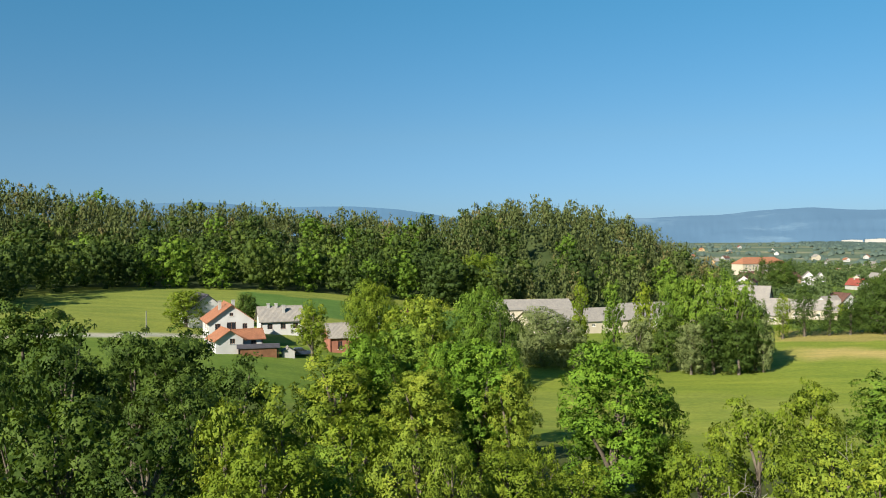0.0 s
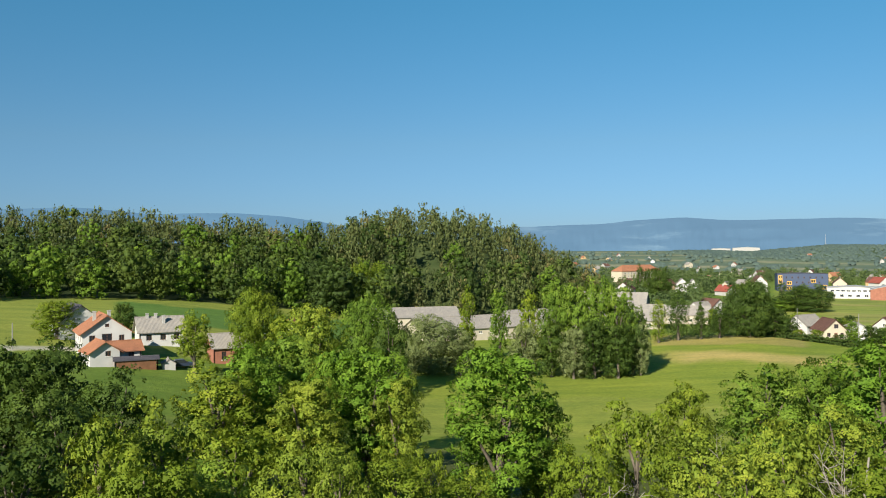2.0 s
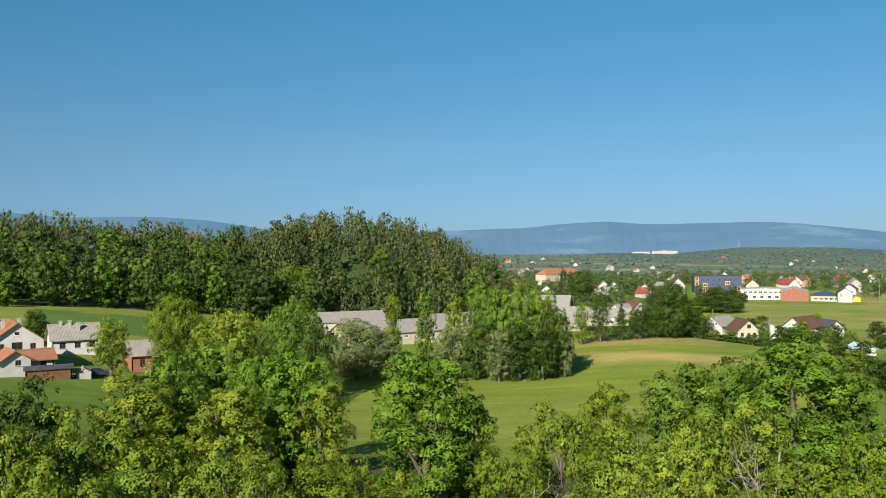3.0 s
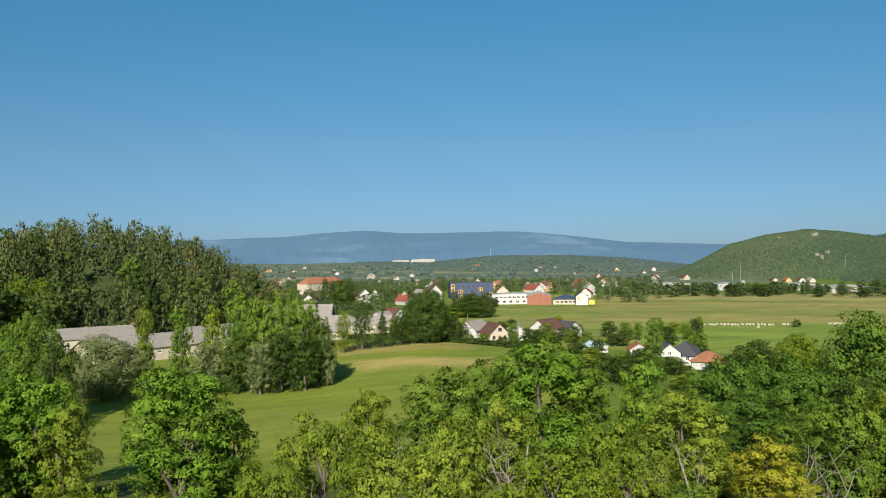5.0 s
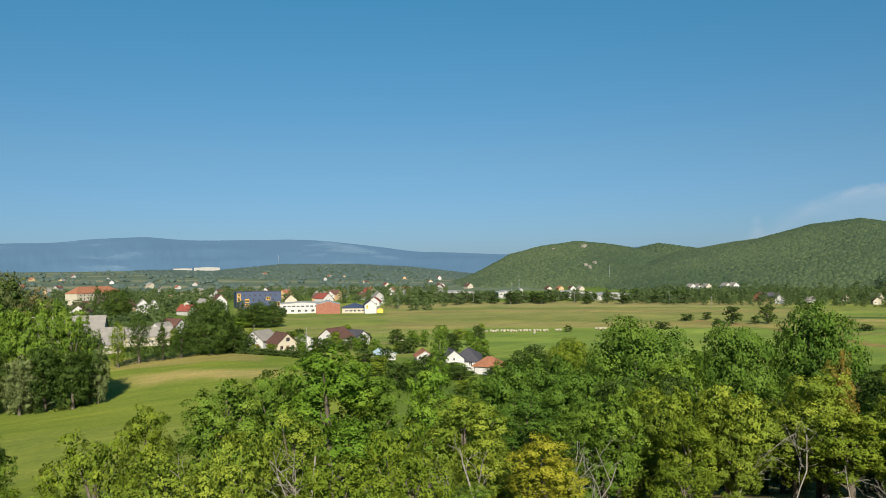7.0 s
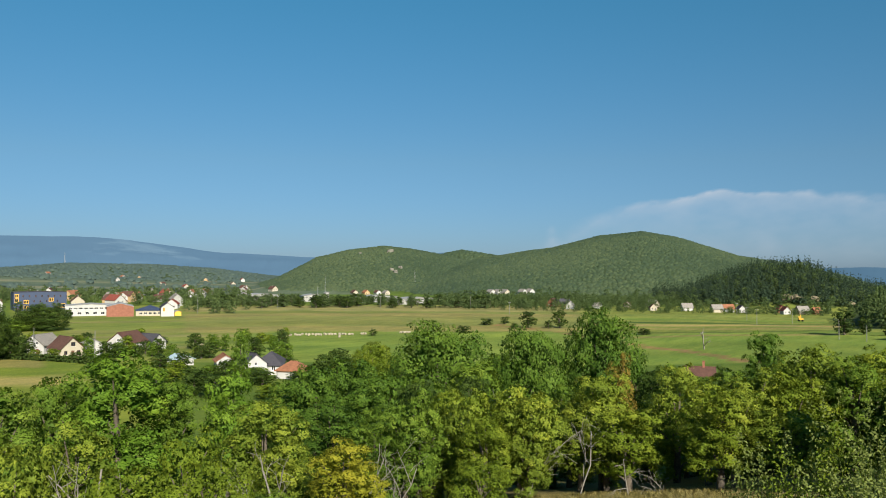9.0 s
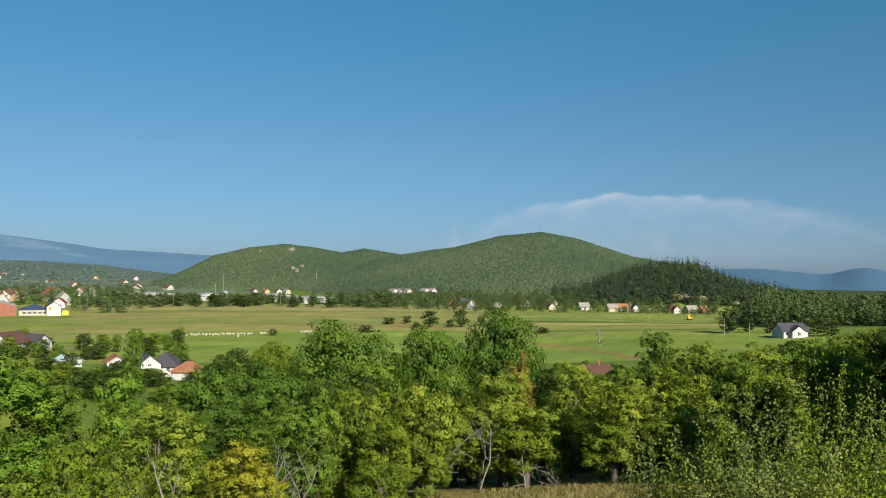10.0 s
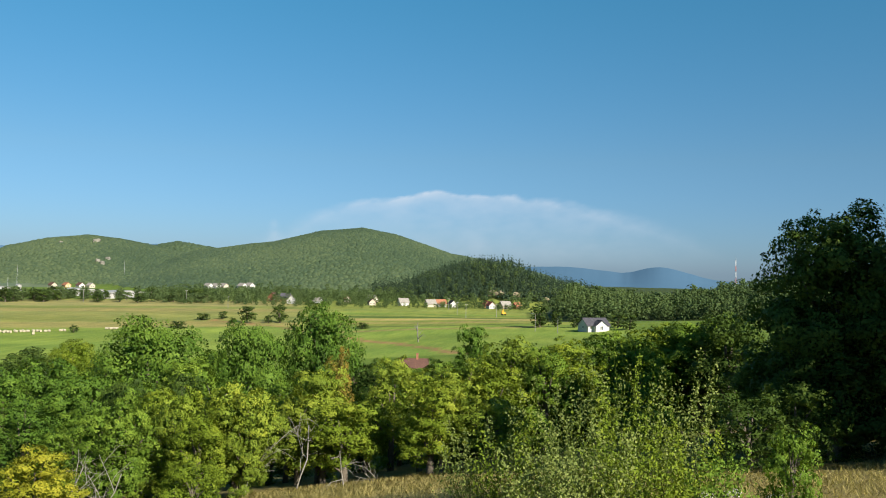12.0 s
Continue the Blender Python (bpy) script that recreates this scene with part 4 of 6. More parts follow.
# houses along the meadow's upper edge
house("house", "white gabled house with grey roof and porch", "house", place(31.6, 288), 243, 7.0, 10, 3.4, 6.2, "white", "grey", front=[(-1.3, 3.4, 0.9, 1.0), (1.3, 3.4, 0.9, 1.0), (-1.6, 0.9, 1.0, 1.3)], right=row(3, 9, 1.0, 1.0, 1.2), doors=[(1.5, 0.0, 1.0, 2.1)])
house("house", "cream gabled house with brown roof and timber balcony", "house", place(32.95, 277), 190, 6.8, 9.0, 2.8, 5.9, "cream", "brown", front=[(0.3, 3.3, 1.3, 1.3), (-1.9, 0.8, 1.0, 1.2), (2.0, 0.8, 1.0, 1.2)], left=row(2, 7, 0.8, 1.0, 1.2), doors=[(0.2, 0.0, 1.0, 2.0)], frame_mat=FRAME_BROWN)
house("house", "narrow white house with pale grey mono roof", "house", place(34.5, 278), 200, 4.6, 6, 4.2, 5.2, "white", "grey", front=[(-0.8, 2.6, 0.8, 1.1), (0.8, 0.8, 0.8, 1.1)])
house("house", "white house with dark red roof among gardens", "house", place(36.6, 306), 250, 8.2, 11, 3.0, 6.2, "white", "brown", right=row(3, 9, 0.9, 1.0, 1.2), front=[(0, 3.2, 1.0, 1.1)])
house("house", "white gable with dark roof among gardens", "house", place(38.0, 312), 175, 7, 8, 2.6, 5.2, "white", "slate", front=[(0, 2.6, 1.0, 1.0)])
house("shed", "low outbuilding with light blue sheet roof", "shed", place(39.9, 252), 190, 5, 6, 1.8, 2.9, "white", "sky")
house("shed", "small shed with orange tiled roof between trees", "shed", place(42.7, 245), 215, 5, 6, 2.2, 3.8, "white", "orange")
house("house", "white house with grey hipped roof in the trees", "house", place(45.8, 232), 240, 8, 9, 2.8, 5.8, "white", "slate", front=row(2, 7, 1.2, 1.0, 1.2), right=row(3, 9, 1.2, 1.0, 1.2), hip=4.0)
house("house", "white gable of a house in the trees", "house", place(44.5, 228), 205, 6, 7, 3.4, 5.8, "white", "slate", front=[(0, 2.8, 0.9, 0.9)])
house("shed", "low building with orange tiled roof under trees", "shed", place(47.3, 221), 160, 6, 7, 2.4, 4.4, "white", "orange", hip=2.6)
house("shed", "tumbledown white shed among bushes", "shed", place(52.8, 205), 190, 4, 5, 2.2, 3.2, "white", "grey")
house("shed", "hut with rusty brown roof among bushes", "shed", place(50.5, 215), 190, 4, 5, 2.2, 3.4, "white", "orange")
house("house", "house with brown tiled roof and brick chimney below the orchard", "house", place(74.9, 216, -1.2), 165, 6.5, 7, 2.2, 4.6, "grey", "brown", chimneys=[(0, -1.0, 1.5)], stack="brick")
house("shed", "shed with brown tiled roof below the orchard", "shed", place(71.2, 185), 215, 4.5, 6, 2.4, 4.0, "grey", "brown", chimneys=[(0, 0, 0.8)])
NEW_X, NEW_Y, NEW_Z = place(87.3, 338)
house("house", "new white house with dark slate roof by the wood", "house", (NEW_X, NEW_Y, NEW_Z), 325, 7.2, 10.4, 2.5, 5.1, "white", "slate", front=[(0, 0.9, 1.2, 1.3)], right=[(-3.6, 0.9, 1.1, 1.3), (3.6, 0.9, 1.1, 1.3)], over=0.4)
house("house_wing", "white gabled front wing of the new slate-roofed house", "annex", (NEW_X - 3.4, NEW_Y - 2.4, NEW_Z), 235, 5.4, 3.2, 2.4, 4.4, "white", "slate", front=[(0, 0.8, 1.3, 1.5)], over=0.3)

# the town
house("school", "long cream school with an orange tiled roof", "school", place(21.05, 800), 250, 15, 48, 10.5, 16.0, "cream", "orange", right=row(11, 44, 1.5, 1.5, 1.8) + row(11, 44, 4.6, 1.5, 1.8) + row(11, 44, 7.7, 1.5, 1.8), hip=7.0, sills=False)
house("school", "dark navy school block with yellow framed windows", "school", place(31.35, 660), 205, 34, 22, 12.5, 12.9, "navy", "slate",
      front=[(-15, 5.5, 2.6, 3.0), (-15, 9.0, 2.6, 2.4), (-9, 4.5, 3.2, 2.6), (-9, 0.8, 3.2, 2.4), (7, 6.0, 3.2, 2.6), (14, 1.5, 4.4, 3.0)] + [(x, 9.2, 1.0, 1.4) for x in (-11, -7, -3, 1, 5, 9, 13)] + [(x, 5.6, 1.0, 1.4) for x in (-4, 0, 4, 11)],
      frame_mat=FRAME_YELLOW, sills=False, over=0.2)
house("sports_hall", "long white low hall with pale sheet roof", "hall", place(34.4, 572), 215, 30, 18, 6.6, 7.6, "white", "metal", front=row(9, 27, 4.2, 2.2, 1.2) + row(6, 27, 1.0, 2.2, 1.6), sills=False)
house("gymnasium", "red brick gymnasium with a shallow gable", "hall", place(36.1, 555), 215, 15.6, 24, 6.2, 8.2, "brick", "metal", over=0.15)
house("sports_hall", "low pale hall with dark blue roof panels", "hall", place(37.95, 556), 217, 17, 12, 3.6, 6.6, "cream", "blue", front=row(5, 14, 1.0, 2.0, 1.4), hip=6.0, sills=False)
house("hall", "white gabled hall with dark roof and yellow door", "hall", place(39.0, 550), 216, 7.8, 16, 5.8, 8.6, "white", "slate", front=[(-2.2, 3.2, 1.3, 2.4)], frame_mat=FRAME_YELLOW)
house("kiosk", "small yellow kiosk beside the playing field", "kiosk", place(39.65, 552), 205, 4, 4, 2.6, 3.4, "yellow", "metal")
house("house", "house with dark red roof below the long school", "house", place(20.3, 520), 215, 10, 11, 4.8, 8.6, "white", "brown", front=row(3, 8, 1.2, 1.1, 1.4))
house("house", "ochre house side-on beside a white house", "house", place(22.95, 600), 235, 8, 12, 6, 9.5, "ochre", "brown", front=row(2, 6, 3.6, 1.1, 1.4), right=row(3, 10, 3.6, 1.1, 1.4))
house("house", "white double-gabled house in the town", "house", place(24.0, 610), 200, 9, 10, 5.4, 9.6, "white", "grey", front=row(2, 7, 3.6, 1.1, 1.4) + row(2, 7, 0.8, 1.1, 1.4))
house("house", "white wing of the double-gabled house", "house", place(24.7, 618), 200, 6, 10, 5.4, 8.6, "white", "grey", front=row(1, 6, 3.6, 1.1, 1.4))
house("house", "brown and white gabled house behind the pines", "house", place(25.9, 388), 165, 8, 10, 3.6, 7.0, "white", "brown", front=row(2, 6, 1.0, 1.0, 1.3))
house("shed", "grey-roofed shed behind the pines", "shed", place(25.2, 380), 240, 6, 10, 3.0, 5.6, "white", "grey")
house("shed", "pale sheet roofed shed beside a garden", "shed", place(28.2, 372), 220, 6, 9, 3.0, 5.2, "white", "grey")
house("house", "white house with red and grey roofs in the town", "house", place(28.8, 640), 195, 10, 12, 6.2, 11.4, "white", "brown", front=row(2, 8, 4.0, 1.2, 1.5) + row(3, 8, 1.0, 1.2, 1.5))


def town_houses():
    rng = random.Random(21)
    walls = ["white", "cream", "cream", "ochre", "grey", "grey"]
    roofs = ["orange", "brown", "red", "grey", "orange", "brown", "grey"]

    def one(az, d, k=1.0):
        w, l = rng.uniform(7.5, 10) * k, rng.uniform(9, 13) * k
        ev = rng.choice([3.2, 3.6, 5.6]) * k
        wl, rf = rng.choice(walls), rng.choice(roofs)
        fr = row(2, w * 0.8, 0.9, 1.2, 1.4) + (row(2, w * 0.8, 3.5, 1.2, 1.4) if ev > 5 else [])
        names = {"white": "white", "cream": "cream", "ochre": "ochre", "grey": "grey"}
        rn = {"orange": "orange tiled", "brown": "dark brown tiled", "red": "red tiled", "grey": "grey"}[rf]
        house("house", "%s rendered town house with a %s roof" % (names[wl], rn), "house", place(az, d), rng.uniform(160, 260), w, l, ev, ev + w * rng.uniform(0.38, 0.46), wl, rf,
              front=fr, right=row(2, l * 0.8, 0.9, 1.2, 1.4), chimneys=[(rng.uniform(-1, 1), rng.uniform(-2, 2), 0.9)], group="town houses", sills=False)
    for k in range(20):
        one(rng.uniform(20, 31), rng.uniform(560, 980))
    for k in range(26):
        one(rng.uniform(31, 44), rng.uniform(640, 1000))
    for k in range(26):
        one(rng.uniform(16, 47), rng.uniform(1050, 1900), 0.85)


town_houses()

# works and halls across the plain
house("factory", "white factory block with tall silos", "factory", place(48.5, 770), 215, 19, 16, 5.4, 6.8, "grey", "metal", front=row(5, 17, 3.0, 1.8, 1.4), sills=False)
house("factory", "white silo tower of the factory", "factory", place(49.5, 765), 205, 3.4, 3.4, 8.2, 8.9, "grey", "metal")
house("warehouse", "long low grey warehouse with pale roof", "warehouse", place(44.9, 790), 200, 44, 18, 5.2, 7.0, "grey", "metal", front=row(10, 40, 2.0, 2.4, 1.2), sills=False)
house("warehouse", "long white warehouse by the river trees", "warehouse", place(55.6, 725), 200, 42, 18, 4.6, 6.0, "grey", "metal", front=row(8, 38, 3.4, 2.6, 0.9), sills=False)
house("warehouse", "pale green-grey warehouse behind trees", "warehouse", place(52.8, 760), 200, 40, 16, 5.0, 6.4, "grey", "metal")
house("warehouse", "very long white warehouse far across the plain", "warehouse", place(28.05, 2330), 205, 68, 40, 11, 13, "grey", "metal")
house("warehouse", "low white warehouse far across the plain", "warehouse", place(26.5, 2340), 205, 48, 30, 7, 8, "grey", "metal")

# the village under the pine knoll
VILLAGE = (
    (65.2, 690, 14, "wood", "brown"), (65.9, 690, 12, "wood", "slate"), (66.4, 650, 11, "white", "grey"), (68.2, 650, 7, "white", "grey"), (70.2, 690, 8, "cream", "orange"),
    (71.9, 690, 10, "cream", "grey"), (71.9, 640, 8, "cream", "brown"), (74.1, 640, 9, "white", "grey"), (76.0, 630, 9, "cream", "grey"), (76.7, 640, 9, "white", "orange"),
    (77.5, 640, 8, "white", "slate"), (79.9, 645, 8, "brick", "red"), (80.2, 622, 8, "white", "red"), (81.2, 625, 9, "cream", "grey"), (82.0, 630, 6, "brick", "orange"))
for v_az, v_d, v_w, v_wall, v_roof in VILLAGE:
    v_wn = {"wood": "brown planked"}.get(v_wall, v_wall)
    v_rn = {"orange": "orange tiled", "brown": "dark brown tiled", "red": "red tiled", "grey": "grey", "slate": "dark slate"}[v_roof]
    house("house", "%s village house, %s roof, below the knoll" % (v_wn, v_rn), "house", place(v_az, v_d), 115 + (v_w * 53) % 150, v_w * 0.62, v_w * 0.84, 2.7, 2.7 + v_w * 0.32, v_wall, v_roof,
          front=row(2, v_w * 0.6, 0.9, 1.0, 1.2), right=row(2, v_w * 0.7, 0.9, 1.1, 1.3), group="village houses", sills=False)
for v_az, v_d, v_wall, v_roof in ((51.4, 985, "cream", "brown"), (52.2, 985, "ochre", "orange"), (53.0, 990, "white", "brown"), (53.6, 985, "cream", "grey"), (60.9, 850, "white", "grey"), (61.4, 850, "white", "grey"),
                              (61.9, 850, "cream", "grey"), (63.1, 850, "white", "grey"), (63.6, 850, "white", "grey")):
    house("house", "%s farmhouse at the foot of the hill" % v_wall, "house", place(v_az, v_d), 205, 6.5, 8, 2.8, 5.4, v_wall, v_roof, front=row(2, 5, 1.0, 1.0, 1.2), group="hill-foot houses", sills=False)


# ---- trees of the valley and the slope ----
plant("near_round", "dark", -26.85, 62, -3.57, 10.4)
plant("near_round", "dark", -24.95, 48, -5.71, 7.7)
plant("near_round", "dark", -20.76, 60, -5.44, 7.6)
plant("near_round", "dark", -17.90, 56, -5.50, 8.6)
plant("near_round", "dark", -14.14, 52, -8.0, 7.2)
plant("near_bush", "dark", -27.82, 36, -7.00, 4.8)
plant("near_bush", "dark", -25.31, 30, -9.44, 6.1)
plant("near_bush", "dark", -19.94, 28, -11.11, 5.2)
plant("near_bush", "yellow", -14.90, 38, -10.34, 5.1)
plant("near_bush", "yellow", -11.15, 44, -9.77, 7.4)
plant("near_bush", "olive", -12.31, 26, -12.52, 4.4)
plant("near_round", "dark", -16.90, 40, -9.13, 5.0)
plant("near_round", "olive", -7.28, 62, -7.99, 9.9)
plant("near_tall", "green", -3.35, 72, -5.15, 9.1)
plant("near_tall", "bright", -5.32, 66, -6.49, 7.2)
plant("near_tall", "yellow", -1.60, 56, -8.09, 7.1)
plant("near_tall", "bright", 2.56, 60, -6.25, 8.6)
plant("near_tall", "yellow", 4.71, 58, -8.11, 5.4)
plant("near_tall", "bright", 0.19, 64, -6.16, 5.9)
plant("near_round", "dark", 4.15, 95, -4.73, 7.6)
plant("near_tall", "bright", 11.49, 46, -6.12, 8.3)
plant("near_round", "green", 14.84, 48, -9.81, 4.4)
plant("near_bush", "olive", -6.53, 36, -11.44, 5.7)
plant("near_bush", "yellow", -1.82, 34, -12.11, 4.9)
plant("near_bush", "yellow", 0.54, 30, -13.26, 3.0)
plant("near_bush", "olive", 4.48, 32, -13.81, 4.6)
plant("near_bush", "green", -8.88, 28, -13.60, 4.7)
plant("near_bush", "olive", 6.83, 40, -13.40, 3.0)
plant("near_bush", "olive", 17.38, 44, -12.61, 4.8)
plant("mid_round", "olive", -17.40, 186, -3.0, 11.5, "in the valley")
plant("orchard", "olive", -9.10, 150, -4.0, 8.2, "in the farm garden")
plant("mid_round", "dark", -13.54, 190, -3.23, 6.8, "in the valley")
plant("mid_big", "olive", -5.10, 165, -2.90, 14.0, "in the valley")
plant("conifer", "dark", -0.05, 280, -1.92, 12.5, "in the valley")
plant("conifer", "olive", 2.01, 285, -0.47, 10.7, "in the valley")
plant("conifer", "olive", 3.19, 288, -0.68, 10.3, "in the valley")
plant("mid_round", "yellow", -0.97, 130, -3.60, 12.8, "in the valley")
plant("mid_round", "olive", -2.75, 140, -4.37, 12.5, "in the valley")
plant("mid_big", "green", 2.58, 150, -3.51, 14.8, "in the valley")
plant("mid_big", "silver", 6.88, 178, -4.80, 17.5, "in the valley")
plant("mid_tall", "olive", 9.45, 192, -2.75, 5.6, "in the hedgerow")
plant("mid_tall", "green", 11.70, 190, -2.40, 6.2, "in the hedgerow")
plant("mid_tall", "olive", 13.75, 188, -2.75, 6.4, "in the hedgerow")
plant("mid_round", "green", 15.60, 187, -2.60, 10.5, "in the hedgerow")
plant("mid_round", "green", 17.10, 184, -2.30, 11.5, "in the hedgerow")
plant("mid_round", "green", 18.60, 183, -2.05, 12.0, "in the hedgerow")
plant("mid_round", "green", 19.85, 181, -2.70, 10.5, "in the hedgerow")
plant("mid_round", "dark", 20.80, 180, -3.90, 8.5, "in the hedgerow")
plant("mid_round", "silver", 21.30, 179, -4.75, 5.6, "in the hedgerow")
plant("mid_round", "silver", 13.40, 178, -5.10, 9.0, "in the hedgerow")
plant("mid_round", "dark", 15.30, 177, -4.90, 9.0, "in the hedgerow")
plant("mid_round", "silver", 16.80, 174, -5.30, 8.0, "in the hedgerow")
plant("mid_round", "dark", 18.20, 175, -4.80, 9.5, "in the hedgerow")
plant("mid_round", "dark", 19.80, 175, -4.90, 8.5, "in the hedgerow")
plant("mid_round", "silver", 9.0, 178, -5.6, 8.0, "in the hedgerow")
plant("conifer", "olive", 22.48, 235, -3.31, 6.0, "in the valley")
plant("conifer", "dark", 23.75, 240, -2.74, 8.4, "in the valley")
plant("conifer", "dark", 25.2, 242, -3.30, 8.4, "in the valley")
plant("conifer", "dark", 26.4, 244, -3.55, 7.4, "in the valley")
plant("mid_big", "dark", 28.23, 250, -2.35, 16.8, "in the valley")
plant("mid_round", "dark", 29.81, 255, -3.71, 9.1, "in the valley")
plant("conifer", "dark", 21.30, 560, -0.94, 8.5, "among the houses")
plant("conifer", "dark", 21.74, 560, -1.20, 8.5, "among the houses")
plant("mid_big", "dark", 22.49, 500, -1.31, 20.2, "among the houses")
plant("mid_big", "dark", 31.56, 430, -2.48, 30.8, "among the houses")
plant("mid_big", "green", 30.17, 430, -3.15, 23.1, "among the houses")
plant("near_round", "olive", 24.21, 62, -8.88, 5.7)
plant("near_round", "green", 29.07, 66, -7.84, 9.4)
plant("near_round", "green", 32.62, 72, -6.84, 8.5)
plant("near_tall", "bright", 36.19, 66, -5.66, 11.6)
plant("near_tall", "green", 39.30, 70, -6.94, 7.6)
plant("near_bush", "olive", 20.96, 50, -10.40, 6.3)
plant("near_bush", "yellow", 25.51, 44, -11.56, 6.7)
plant("near_bush", "yellow", 30.20, 44, -10.62, 5.5)
plant("near_round", "yellow", 33.75, 46, -9.94, 6.2)
plant("near_round", "bright", 43.17, 80, -6.87, 7.7)
plant("near_round", "yellow", 45.41, 52, -8.83, 7.4)
plant("near_bush", "olive", 40.39, 42, -10.75, 5.3)
plant("near_bush", "olive", 41.89, 34, -12.60, 4.0)
plant("near_bush", "olive", 36.84, 32, -12.62, 5.1)
plant("near_bush", "yellow", 28.20, 32, -12.80, 4.8)
plant("near_round", "gold", 50.87, 36, -11.55, 4.2)
plant("near_round", "yellow", 46.85, 40, -11.40, 4.0)
plant("mid_round", "oak", 48.80, 110, -6.91, 10.8, "in the valley")
plant("mid_round", "oak", 51.35, 118, -6.42, 12.7, "in the valley")
plant("mid_round", "oak", 46.95, 115, -7.9, 10.3, "in the valley")
plant("mid_round", "oak", 53.45, 105, -7.37, 11.3, "in the valley")
plant("near_round", "oak", 49.85, 85, -9.11, 10.0)
plant("near_round", "green", 53.04, 75, -9.74, 7.6)
plant("mid_big", "oak", 57.42, 125, -4.51, 21.3, "in the valley")
plant("mid_round", "green", 59.80, 115, -6.64, 10.3, "in the valley")
plant("mid_tall", "green", 43.80, 190, -4.0, 6.2, "in the valley")
plant("mid_round", "dark", 49.60, 185, -5.9, 10.0, "in the valley")
plant("mid_big", "olive", 52.80, 190, -5.37, 13.6, "in the valley")
plant("mid_big", "oak", 63.72, 118, -4.74, 14.3, "in the valley")
plant("mid_big", "oak", 68.51, 122, -3.61, 16.4, "in the valley")
plant("near_round", "rust", 69.68, 95, -6.06, 4.8)
plant("near_round", "yellow", 63.49, 58, -10.05, 4.1)
plant("near_round", "yellow", 68.53, 66, -6.97, 7.8)
plant("near_round", "green", 65.23, 75, -8.19, 7.6)
plant("near_round", "olive", 58.17, 64, -8.27, 6.5)
plant("near_round", "green", 55.05, 60, -9.21, 6.6)
plant("near_round", "olive", 60.54, 56, -10.16, 5.2)
plant("near_round", "yellow", 73.47, 70, -6.25, 7.1)
plant("near_tall", "oak", 79.12, 105, -4.00, 7.5, "in the valley")
plant("near_round", "olive", 76.24, 58, -7.45, 6.8)
plant("near_round", "yellow", 81.56, 75, -4.83, 9.5)
plant("near_round", "green", 84.25, 72, -5.60, 7.3)
plant("near_round", "yellow", 78.41, 70, -6.61, 7.6)
plant("near_round", "green", 90.29, 70, -4.49, 7.1)
plant("near_round", "green", 94.30, 75, -3.27, 10.7)
plant("near_round", "dark", 96.41, 80, -2.74, 6.7)
plant("near_big", "dark", 102.7, 45, 3.5, 11.0)
plant("near_round", "dark", 98.18, 60, -5.58, 6.1)
plant("near_round", "olive", 85.36, 78, -4.75, 9.8)
plant("near_round", "green", 88.41, 80, -4.10, 10.1)
plant("near_round", "olive", 91.39, 78, -3.61, 10.5)
plant("near_round", "green", 93.93, 76, -3.13, 10.2)
plant("near_round", "dark", 96.06, 72, -2.60, 9.1)
plant("near_round", "olive", 83.45, 75, -5.82, 7.6)
plant("near_round", "olive", 80.73, 70, -6.56, 7.6)
plant("near_round", "green", 77.59, 72, -6.84, 7.9)
plant("near_round", "dark", 105.83, 52, 2.51, 9.6)
plant("near_round", "dark", 99.18, 48, -4.07, 6.5)
plant("near_round", "dark", 102.45, 43, -2.48, 8.0)
plant("mid_big", "green", 74.96, 185, -7.06, 19.9, "in the valley")
plant("mid_big", "green", 72.91, 190, -7.29, 17.0, "in the valley")
plant("mid_big", "dark", 77.15, 180, -6.86, 14.5, "in the valley")
plant("near_round", "green", 73.17, 110, -6.27, 8.3, "in the valley")
plant("near_round", "yellow", 76.60, 110, -6.39, 8.3, "in the valley")


def undergrowth():
    """Shrubs that close the gaps between the trees of the slope."""
    rng = random.Random(8)
    for k in range(48):
        az = rng.uniform(-34, 62)
        d = rng.uniform(27, 95)
        x, y, z = spot(az, d)
        cap = np.interp(az, (-34, -10, 0, 10, 14, 20, 26, 34, 62), (-10, -11.5, -12, -12, -15, -17, -14, -12, -12.5))
        top = math.degrees(math.atan2(z + rng.uniform(2.2, 4.5) - EYE, d))
        if top > cap or (8 < az < 24 and d > 52):
            continue
        plant("near_bush", rng.choice(["olive", "green", "yellow", "dark", "olive"]), az, d, top, rng.uniform(3, 5))


undergrowth()


